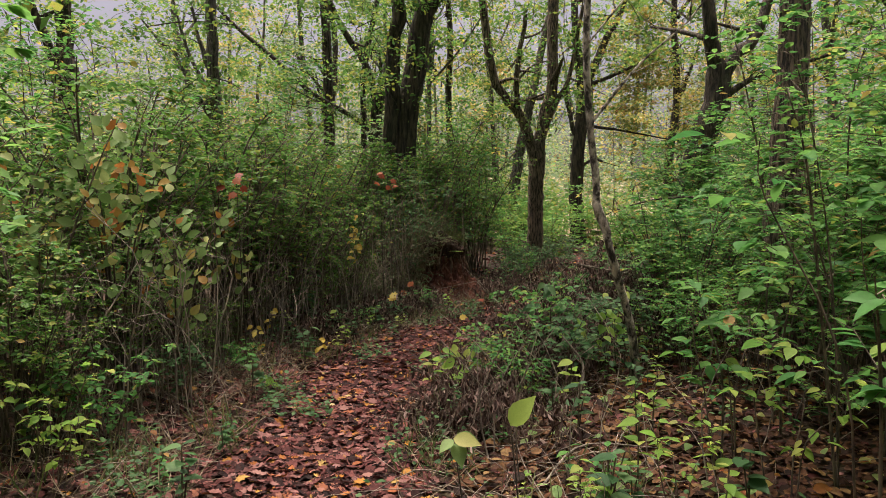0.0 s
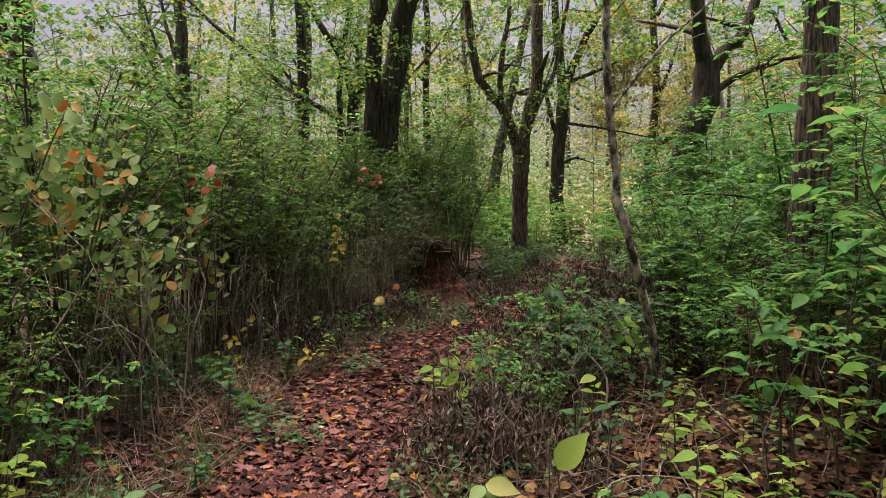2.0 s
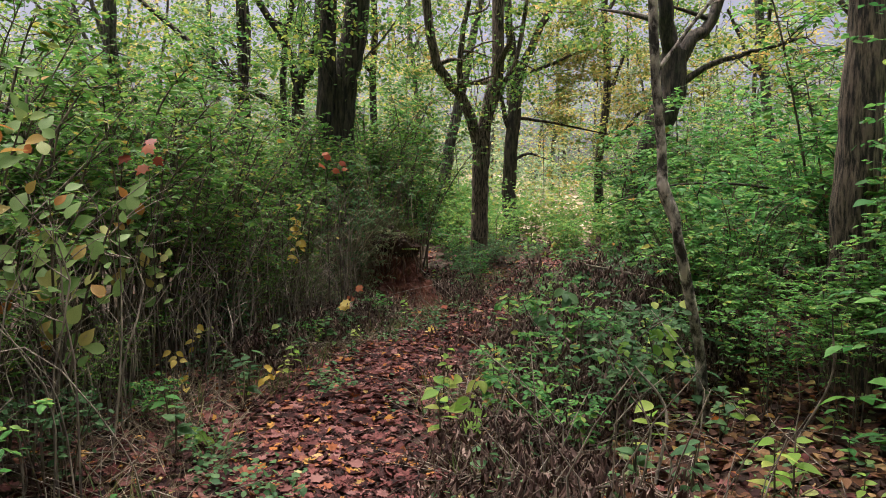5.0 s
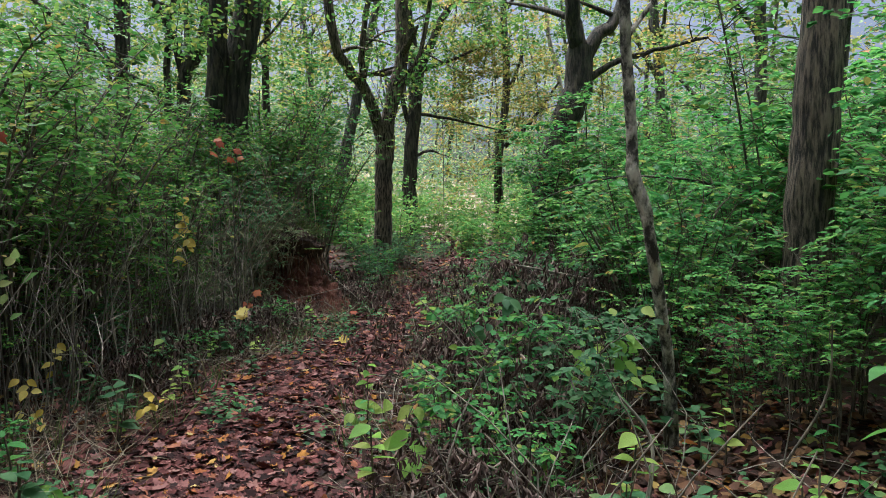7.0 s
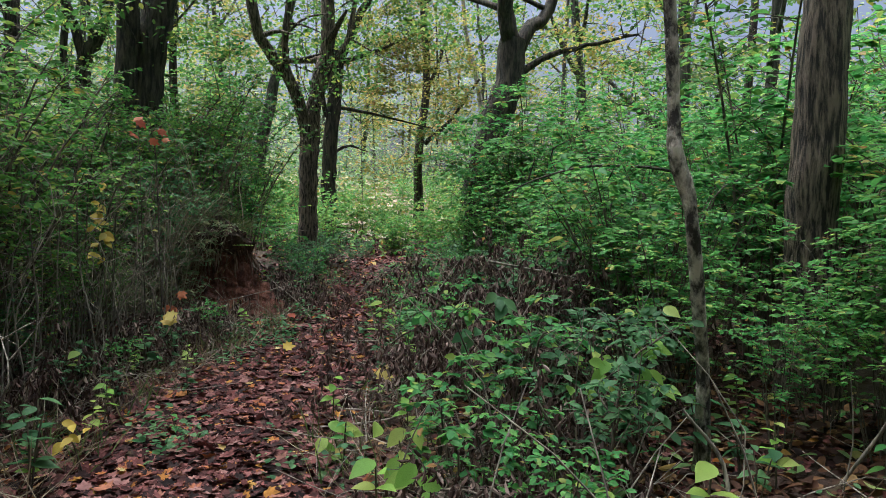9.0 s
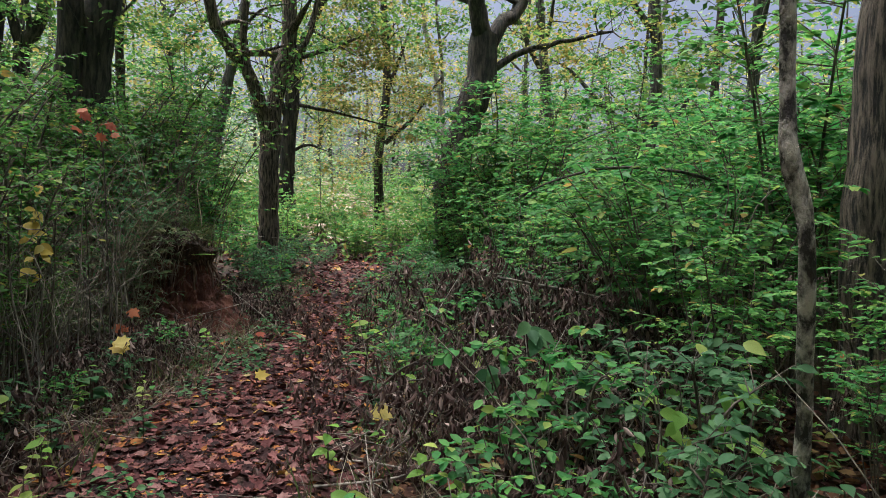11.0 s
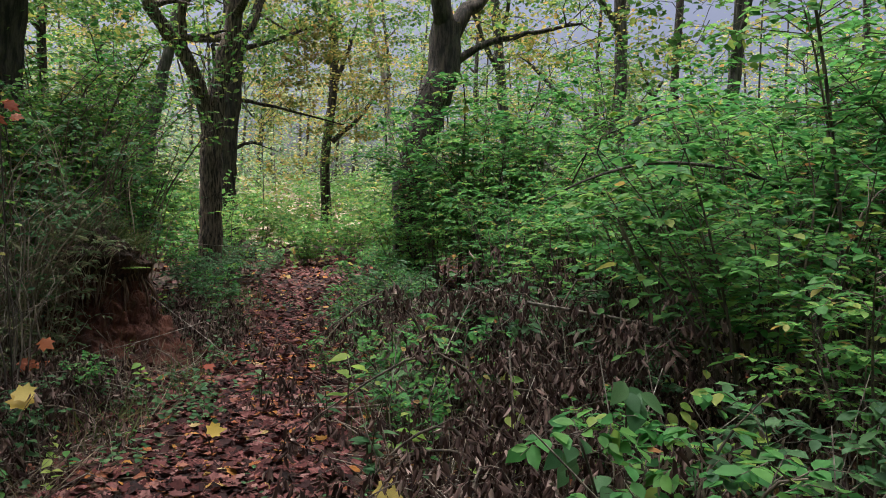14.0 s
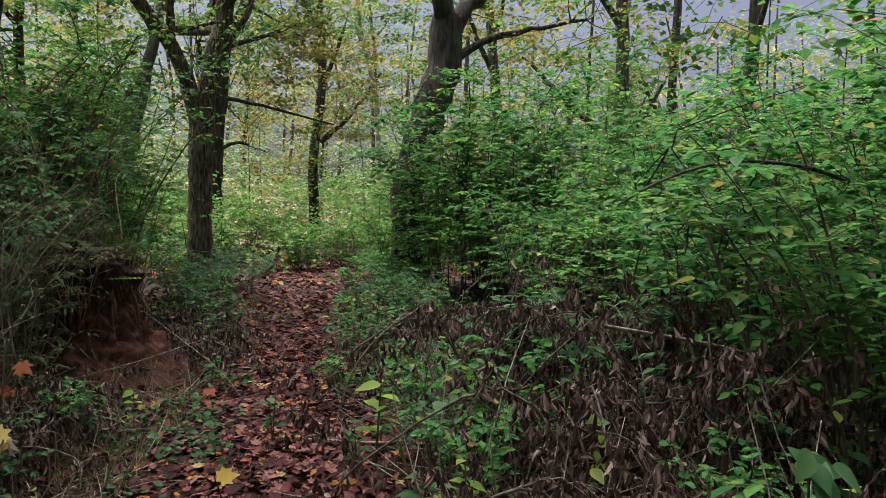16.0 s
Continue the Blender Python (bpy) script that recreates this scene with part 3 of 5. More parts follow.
# thinner trees at the back, each with its own bend
rg = np.random.default_rng(77)
BACK = [(0.45, 30), (2.5, 35), (-11.6, 34), (-5.2, 33), (-6.4, 38), (-0.6, 27.5), (9.5, 31), (17, 33), (13.2, 25), (16, 21), (11.5, 18.5), (-12, 24), (-15, 20), (-10, 40), (18, 44), (21, 30), (-3, 42), (13, 52), (19, 54), (-14, 48), (9, 13.5), (12, 9.5), (-6.2, 20.5)]
for k, (x, y) in enumerate(BACK):
    h = rg.uniform(11, 15)
    r = rg.uniform(0.09, 0.2)
    z = float(ground_z(x, y))
    lean = rg.uniform(-0.07, 0.07, 2)
    trunk = [(x + lean[0] * s * h + rg.normal() * 0.12, y + lean[1] * s * h, z + s * h) for s in (0, 0.2, 0.4, 0.6, 0.8, 1.0)]
    limbs = []
    for j in range(4):
        s = rg.uniform(0.22, 0.75)
        a = np.array([x + lean[0] * s * h, y + lean[1] * s * h, z + s * h])
        d = rg.uniform(-1, 1, 2)
        L = rg.uniform(1.0, 2.4)
        limbs.append(([a, a + np.array([d[0] * L * 0.5, d[1] * L * 0.5, L * 0.45]), a + np.array([d[0] * L, d[1] * L, L * 1.1])], r * 0.5, r * 0.2))
    gold = rg.random() < (0.45 if x > 3 else 0.2)
    mat = M_GOLD if gold else M_CANOPY
    low = rg.uniform(0.12, 0.3)
    build_tree("background_tree", "thin grey-barked tree with yellow autumn foliage" if gold else "thin grey-barked tree with green foliage", (x, y), trunk, (r, r * 0.8, r * 0.45), limbs,
               M_GREY if k % 3 else M_DARK, 200 + k, [((x, y, z + h * (low + 1) / 2), (2.4, 2.4, h * (1 - low) / 2), 64, 4200 if y > 27 else 3400, 0.16, mat)], 8, "background trees")

# the far edge of the wood, one mass of crowns and stems
FAR = np.random.default_rng(5)
fp, tb = [], Tubes()
for k in range(170):
    a = FAR.uniform(-0.75, 1.2) if k < 125 else FAR.uniform(0, 2 * math.pi)
    r = FAR.uniform(46, 85)
    if -0.46 < a < -0.1 and k % 2:
        continue
    x, y = r * math.sin(a), 4 + r * math.cos(a)
    z = float(ground_z(x, y))
    h = FAR.uniform(9, 14)
    tb.add(spline([(x, y, z - 0.2), (x + FAR.normal() * 0.3, y, z + h * 0.5), (x + FAR.normal() * 0.6, y, z + h)], 5), (0.14, 0.05), 5)
    c = np.array([x, y, z + h * 0.55])
    fp.append(c + FAR.uniform(-1, 1, (24, 3)) * np.array([2.6, 2.6, h * 0.5]))
wood = thing("far_wood", (0, 4, 0), "distant autumn wood of thin stems, yellow-green and haze-paled crowns", "woods", kind="stuff")
wood.location = (0, 0, 0)
part("stems", tb.mesh("stems", M_GREY), wood)
part("foliage", leaf_mesh("foliage", "diamond", *spray(FAR, np.concatenate(fp), 40000, 0.30, 0.9, 0.6), M_GOLD), wood)
# these far crowns carry haze in their leaf colour
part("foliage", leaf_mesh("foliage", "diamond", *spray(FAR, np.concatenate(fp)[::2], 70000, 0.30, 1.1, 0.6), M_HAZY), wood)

# wood added at the sides and behind, mostly unseen, to cut low skylight
fp, tb = [], Tubes()
for k in range(150):
    a = FAR.uniform(0.95, 2 * math.pi - 0.72)
    r = FAR.uniform(11, 30)
    x, y = r * math.sin(a), 4 + r * math.cos(a)
    z = float(ground_z(x, y))
    h = FAR.uniform(7, 12)
    tb.add(spline([(x, y, z - 0.2), (x + FAR.normal() * 0.3, y, z + h * 0.5), (x + FAR.normal() * 0.6, y, z + h)], 5), (0.12, 0.04), 5)
    fp.append(np.array([x, y, z + h * 0.5]) + FAR.uniform(-1, 1, (26, 3)) * np.array([2.2, 2.2, h * 0.5]))
screen_wood = thing("surrounding_wood", (0, 0, 0), "mostly unseen green wood added at the sides and behind to block low skylight", "woods", kind="stuff")
part("stems", tb.mesh("stems", M_GREY), screen_wood)
part("foliage", leaf_mesh("foliage", "diamond", *spray(FAR, np.concatenate(fp), 60000, 0.42, 0.7, 0.6), M_CANOPY), screen_wood)

# pale dry leaves on the rising ground behind
n = 16000
y = FAR.uniform(30, 75, n)
x = 2 + FAR.uniform(-0.7, 0.85, n) * y
a = FAR.uniform(0, 6.28, n)
M_PALE_LITTER = leaf_material("pale_dry_leaf", [(0, (0.3, 0.22, 0.16)), (0.6, (0.5, 0.4, 0.3)), (1, (0.6, 0.52, 0.4))], 0.1, 0.8)
tagged(new("hillside_litter", leaf_mesh("hillside_litter", "diamond", np.stack([x, y, ground_z(x, y) + 0.05], -1), np.stack([np.cos(a), np.sin(a), FAR.normal(0, 0.3, n)], -1), np.array([0, -0.3, 1.0]) + FAR.normal(0, 0.3, (n, 3)), FAR.uniform(0.4, 0.8, n), M_PALE_LITTER, 1.5)), "pale straw-coloured dry leaves on the far slope", "leaves", kind="stuff")

# the tangle of bushes between the far stems
fp = []
for k in range(420):
    y = FAR.uniform(32, 62)
    x = 2 + FAR.uniform(-0.62, 0.78) * y
    fp.append((x, y, float(ground_z(x, y)) + FAR.uniform(0.6, 6.0) * FAR.uniform(0.4, 1)))
high = list(fp)
for k in range(900):
    y = FAR.uniform(21.5, 50)
    x = 2 + FAR.uniform(-0.62, 0.78) * y
    fp.append((x, y, float(ground_z(x, y)) + FAR.uniform(0.2, 2.6) * FAR.uniform(0.3, 1)))
tangle = thing("far_undergrowth", (0, 0, 0), "bright lime-green undergrowth beyond the end of the path", "undergrowth", kind="stuff")
part("foliage", leaf_mesh("foliage", "diamond", *spray(FAR, fp, 48000, 0.15, 0.5, 0.5), M_GLADE), tangle)
part("foliage", leaf_mesh("foliage", "diamond", *spray(FAR, fp[::3], 7000, 0.17, 0.6, 0.5), M_GOLD), tangle)
# the high leaves of the tangle are coloured paler to stand for haze
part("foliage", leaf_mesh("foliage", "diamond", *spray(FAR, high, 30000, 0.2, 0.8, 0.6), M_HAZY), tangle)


# ---- shrubs ----
def shrub_parts(rg, height, stems, lean, twigs, leaves, size, kind, low, stem_r=0.009, droop=-0.15, reach=0.34, layered=0.5, bare=False):
    """Stems from one root, twigs on their upper part, leaves in two rows along each twig."""
    every, fine = [], Tubes()
    pos, along, normal = [], [], []
    for i in range(stems):
        t = Tubes()
        every.append(t)
        a = rg.uniform(0, 2 * np.pi)
        out = np.array([np.cos(a), np.sin(a), 0])
        h = height * rg.uniform(0.65, 1.0)
        b = out * rg.uniform(0.02, 0.16)
        bend = lean * rg.uniform(0.3, 1.0)
        pts = spline([b - [0, 0, 0.05], b + out * bend * 0.25 * h + [0, 0, h * 0.45] + rg.normal(0, 0.04, 3), b + out * bend * 0.62 * h + [0, 0, h * 0.82] + rg.normal(0, 0.05, 3), b + out * bend * h + [0, 0, h]], 10)
        r = stem_r * rg.uniform(0.7, 1.4)
        t.add(pts, (r, r * 0.8, r * 0.3), 3 if bare else 5)
        for j in range(twigs):
            s = rg.uniform(low, 1.0) * 8.99
            p = pts[int(s)] * (1 - s % 1) + pts[int(s) + 1] * (s % 1)
            a2 = rg.uniform(0, 2 * np.pi)
            L = reach * rg.uniform(0.5, 1.3) * (1.15 - 0.5 * s / 9)
            d = np.array([np.cos(a2), np.sin(a2), rg.uniform(0.0, 0.7)])
            q = spline([p, p + d * L * 0.5 + [0, 0, 0.02], p + d * L + [0, 0, droop * L]], 5)
            if not bare:
                fine.add(q[::2], (r * 0.4, r * 0.12), 3)
            n = max(2, int(leaves * rg.uniform(0.6, 1.3)))
            u = rg.uniform(0.12, 1.0, n) * 3.99
            ui = u.astype(int)
            pp = q[ui] * (1 - u % 1)[:, None] + q[ui + 1] * (u % 1)[:, None]
            dd = unit(q[ui + 1] - q[ui])
            side = unit(np.cross(dd, [0, 0, 1.0])) * np.where(np.arange(n) % 2, 1, -1)[:, None]
            pos.append(pp)
            along.append(dd * 0.6 + side * 0.9 + rg.normal(0, 0.2, (n, 3)) + [0, 0, droop])
            normal.append(np.array([0, 0, 1.0]) + rg.normal(0, layered, (n, 3)))
    pos, along, normal = np.concatenate(pos), np.concatenate(along), np.concatenate(normal)
    return every, fine, pos, along, normal, size * rg.uniform(0.55, 1.25, len(pos))


def build_shrub(name, label, seed, material, bark, category="shrub", group="", kind="oval", width=1.0, joined=False, **spec):
    rg = np.random.default_rng(seed)
    every, fine, pos, along, normal, size = shrub_parts(rg, kind=kind, **spec)
    ob = thing(name, (0, 0, 0), label, category, group)
    if joined:
        t = Tubes()
        for s in every:
            t.f += [f + t.n for f in s.f]
            t.v += s.v
            t.n += s.n
        stuffed("branchwork", t.mesh("branchwork", bark), ob)
    else:
        for s in every:
            part("stem", s.mesh("stem", bark), ob)
    if fine.n:
        stuffed("brushwood", fine.mesh("brushwood", bark), ob)
    stuffed("foliage", leaf_mesh("foliage", kind, pos, along, normal, size, material, width), ob)
    return ob


def scatter(protos, places, rg, low=0.85, high=1.15):
    """Copies of the first ones over a list of (x, y, scale); the first of each kind goes to the first places."""
    for k, (x, y, s) in enumerate(places):
        p = protos[k % len(protos)]
        m = pose(x, y, float(ground_z(x, y)), rg.uniform(-4, 4), rg.uniform(-4, 4), rg.uniform(0, 360))
        ob = p if k < len(protos) else copy_thing(p, m)
        ob.matrix_basis = m
        sc = s * rg.uniform(low, high)
        ob.scale = (sc * rg.uniform(0.95, 1.1), sc * rg.uniform(0.95, 1.1), sc)


rg = np.random.default_rng(31)
# the thicket on the bank beside the path
thicket = [build_shrub("thicket_shrub", "dense small-leaved green shrub with bare grey lower stems", 300 + k, M_SHRUB, M_TWIG, group="bank thicket", height=2.15, stems=12, lean=0.46, twigs=14, leaves=12, size=0.058, low=0.27, stem_r=0.010, reach=0.42, layered=0.48) for k in range(6)]
spots = []
for y in np.arange(4.6, 14.2, 0.62):
    front = np.interp(y, [4, 6, 8, 10, 11.2, 12.5, 14], [-2.75, -2.45, -2.2, -1.45, -1.25, -0.75, -0.2])
    for row, (dx, sc) in enumerate(((0, 0.9), (-0.75, 1.08), (-1.6, 1.15))):
        spots.append((front + dx + rg.uniform(-0.2, 0.2), y + rg.uniform(-0.25, 0.25), sc * (0.82 if y < 6 else 1.0)))
spots += [(float(np.interp(y, [4, 6, 8, 10, 11.2], [-2.3, -2.05, -1.8, -1.15, -0.95])) + rg.uniform(-0.15, 0.15), y, rg.uniform(0.3, 0.45)) for y in np.arange(4.5, 11.3, 0.85)]
spots += [(-0.2, 13.4, 1.2), (0.15, 14.3, 1.25), (0.5, 15.2, 1.15), (-0.5, 14.2, 1.35), (0.0, 15.6, 1.4), (0.7, 16.3, 1.1), (0.2, 16.9, 1.3)]
spots = [p for p in spots if math.hypot(p[0] + 0.55, p[1] - 11.6) > 0.95]
rg.shuffle(spots)
scatter(thicket, spots, rg)

# broad-leaved shrubs across the path
broad = [build_shrub("broadleaf_shrub", "spreading green shrub with broad thin leaves in level sprays", 340 + k, M_FRESH if k % 2 else M_BROAD, M_TWIG, group="broad-leaved undergrowth", height=2.1, stems=9, lean=0.5, twigs=12, leaves=15, size=0.078, low=0.28, stem_r=0.0075, reach=0.55, layered=0.25) for k in range(6)]
spots = []
for y in np.arange(4.4, 16, 0.95):
    edge_x = np.interp(y, [4, 5.5, 7, 9, 11, 13, 16], [3.1, 2.8, 2.7, 2.9, 3.4, 4.9, 6.2])
    for row in range(5):
        spots.append((edge_x + row * 1.05 + rg.uniform(-0.3, 0.3), y + rg.uniform(-0.35, 0.35), (0.75, 1.0, 1.22, 1.38, 1.45)[row] * (0.85 if y < 6 else 1)))
spots = [s for s in spots if math.hypot(s[0] - 3.1, s[1] - 6.85) > 0.45 and math.hypot(s[0] - 5.62, s[1] - 17.3) > 0.6]
spots += [(2.0, 6.8, 0.6), (2.3, 7.5, 0.72), (1.95, 6.0, 0.4), (2.3, 5.7, 0.5), (2.7, 5.1, 0.62), (2.6, 6.3, 0.6), (3.3, 5.9, 0.8), (3.6, 5.0, 0.9), (5.4, 14.4, 1.45), (5.4, 15.8, 1.3), (4.6, 14.5, 0.75), (5.0, 15.6, 0.85), (5.7, 15.2, 1.5), (6.3, 16.2, 1.5)]
rg.shuffle(spots)
scatter(broad, spots, rg)

# young maples that fill the space above them
young = [build_shrub("maple_sapling", "slender maple sapling with level sprays of green leaves", 350 + k, M_FRESH if k % 2 else M_BROAD, M_TWIG, "tree", "maple saplings", height=4.6, stems=3, lean=0.22, twigs=34, leaves=11, size=0.10, low=0.14, stem_r=0.011, reach=0.85, layered=0.3) for k in range(4)]
scatter(young, [(4.3, 9.2, 0.6), (5.3, 11.5, 0.66), (5.2, 13.2, 0.62), (6.3, 9.4, 0.72), (7.2, 12.2, 0.8), (5.2, 7.2, 0.7), (6.6, 15.0, 0.8), (5.3, 15.0, 0.6), (5.3, 15.9, 0.66), (5.9, 13.6, 0.66), (2.5, 4.3, 0.68), (3.6, 5.3, 0.9), (4.6, 5.0, 1.0), (2.05, 3.8, 0.55), (3.0, 5.9, 0.8), (3.6, 7.8, 0.8), (-1.8, 13.4, 0.6), (-2.8, 12.6, 0.66), (-3.6, 10.6, 0.66), (0.1, 13.7, 0.68), (0.55, 14.9, 0.72), (-0.1, 15.4, 0.85), (1.0, 16.9, 0.72), (0.2, 17.9, 0.9), (-3.4, 14.6, 0.9), (-2.0, 16.8, 0.85), (-5.2, 15.5, 1.0), (8.4, 15.5, 1.2), (9.5, 11, 1.2), (-4.6, 7.0, 0.75), (-5.4, 10.0, 0.85), (-4.2, 12.6, 0.75), (-3.6, 5.0, 0.6), (-6.5, 13.5, 0.95), (-3.0, 16.5, 0.8), (0.4, 19.5, 0.7)], rg)

# bright undergrowth further along the path and at the back
light = [build_shrub("undergrowth_shrub", "pale green shrub in the clearing light", 360 + k, M_GLADE if k % 2 else M_FRESH, M_TWIG, group="far undergrowth", height=1.7, stems=7, lean=0.5, twigs=10, leaves=15, size=0.095, low=0.12, reach=0.5, layered=0.4, joined=True, bare=True, kind="diamond") for k in range(4)]
spots = []
for k in range(270):
    y = rg.uniform(15.5, 44) if k % 3 else rg.uniform(15.5, 26)
    x = path_x(y) + rg.uniform(-14, 16)
    d = off_path(x, y)
    if abs(d) < (0.9 if y < 20.5 else 0) or math.hypot(x - 2.15, y - 17.8) < 0.5:
        continue
    spots.append((x, y, 0.62 + 0.4 * min(1.6, abs(d) / 4)))
scatter(light, spots, rg)

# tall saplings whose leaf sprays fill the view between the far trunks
# the M_HAZY saplings have haze mixed into their leaf green
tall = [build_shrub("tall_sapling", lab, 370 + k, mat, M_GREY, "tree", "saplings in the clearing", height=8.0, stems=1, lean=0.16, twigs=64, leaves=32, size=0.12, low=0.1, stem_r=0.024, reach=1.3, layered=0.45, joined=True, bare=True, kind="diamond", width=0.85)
        for k, (mat, lab) in enumerate(((M_HAZY, "tall thin sapling with green leaves paled by painted haze"), (M_CANOPY, "tall thin sapling with green leaves"), (M_GOLD, "tall thin sapling with yellow autumn leaves"), (M_GLADE, "tall thin sapling with fresh green leaves"), (M_HAZY, "tall thin sapling with green leaves paled by painted haze")))]
spots = [(5.6, 30, 0.7), (-7.0, 25.5, 0.8), (7.2, 31.5, 0.9), (8.8, 30.5, 0.75), (-5.2, 27, 0.85), (10.4, 29, 0.8), (12.6, 31, 0.9), (9.4, 37, 0.9), (-9.5, 21.5, 0.9), (12, 38, 1.0), (15, 34, 1.0), (3.8, 31, 0.7), (1.2, 33, 0.9), (-0.5, 31, 0.8), (-2.6, 33, 0.9), (0.8, 26.5, 0.65), (-4.4, 30, 0.9), (-6.6, 31.5, 0.9), (-9.0, 33, 1.0), (-11, 28, 0.9), (-13.5, 32, 1.1), (-12.5, 22, 1.0), (17.5, 30, 1.1), (19, 25, 1.0), (14, 20.5, 0.9), (20, 36, 1.2), (12.6, 15.5, 0.8), (14.5, 12.5, 0.9), (1.0, 22.5, 0.5), (-0.8, 20.5, 0.55), (-3.6, 19.5, 0.65), (9.6, 21, 0.7), (10.8, 24.5, 0.8), (-15.5, 27, 1.2), (3.0, 40, 1.0)]
scatter(tall, spots, rg)
behind = [(x, y, 1.0) for x, y in ((-2.8, 3.3), (-3.4, 2.2), (-3.6, 0), (-3.0, -2), (3.2, -0.6), (2.9, 1.7), (3.8, 1.4), (-2.4, 2.6), (-2.9, 1.2), (-2.2, -1), (-3, -3), (2.2, -1.4), (2.6, -3.4), (3.0, 0.6), (-4.4, 3.4), (-4.6, 0.5), (4.2, 2.2), (3.4, 2.9))]
for x, y, s in behind:
    copy_thing(broad[int(abs(x * 7)) % 6], pose(x, y, float(ground_z(x, y)), 0, 0, x * 90))
for k, (x, y) in enumerate(((-5, -12), (5, -9), (-11, 2), (10, 1), (0.8, -16), (-3, -20), (9, -14), (-13, -9), (14, -4))):
    z = float(ground_z(x, y))
    build_tree("background_tree", "thin grey-barked tree with green foliage", (x, y), [(x, y, z), (x + 0.1, y, z + 4), (x, y + 0.2, z + 8), (x + 0.3, y, z + 13)], (0.19, 0.16, 0.08), [], M_GREY, 260 + k, [((x, y, z + 9), (3, 3, 4), 46, 1700, 0.19, M_CANOPY)], 9, "background trees")

# the thin young tree by the path
build_tree("young_tree", "thin crooked young tree with patchy grey-brown bark", (1.6, 6.1), [(1.6, 6.1, 0.08), (1.53, 6.02, 0.6), (1.41, 5.93, 0.98), (1.30, 5.85, 1.3), (1.27, 5.85, 1.45), (1.20, 5.85, 1.62), (1.19, 5.85, 1.85), (1.13, 5.82, 2.3), (1.1, 5.8, 3.2), (1.25, 5.9, 5.2)], (0.034, 0.03, 0.032, 0.027, 0.038, 0.027, 0.027, 0.025, 0.02),
           [([(1.13, 5.82, 2.25), (1.5, 5.9, 2.7), (1.95, 6.0, 3.1)], 0.014, 0.006)], M_PATCH, 40, [((1.4, 5.9, 4.0), (1.2, 1.1, 0.9), 20, 460, 0.10, M_BROAD)], 9)
# the arched bough
arch = thing("arched_bough", (4.4, 8.7, float(ground_z(4.4, 8.7))), "thin dark bough arching over the brush", "branch")
o = np.array(arch.location)
tb = Tubes().add(spline(np.array([(4.4, 8.7, 0.1), (4.25, 8.6, 0.9), (3.8, 8.5, 1.58), (3.3, 8.4, 1.72), (2.85, 8.4, 1.76), (2.4, 8.4, 1.74), (2.0, 8.4, 1.64), (1.72, 8.4, 1.52)]) - o, 26), (0.016, 0.013, 0.011, 0.009, 0.004), 6)
for k in range(9):
    s = np.array([1.9 + 0.24 * k, 8.4, 1.62 + 0.1 * math.sin(k)]) - o
    tb.add(spline([s, s + rg.normal(0, 0.1, 3) + [0, -0.06, 0.1], s + rg.normal(0, 0.16, 3) + [0, -0.1, 0.26]], 5), (0.006, 0.002), 4)
part("stem", tb.mesh("stem", M_DARK), arch)

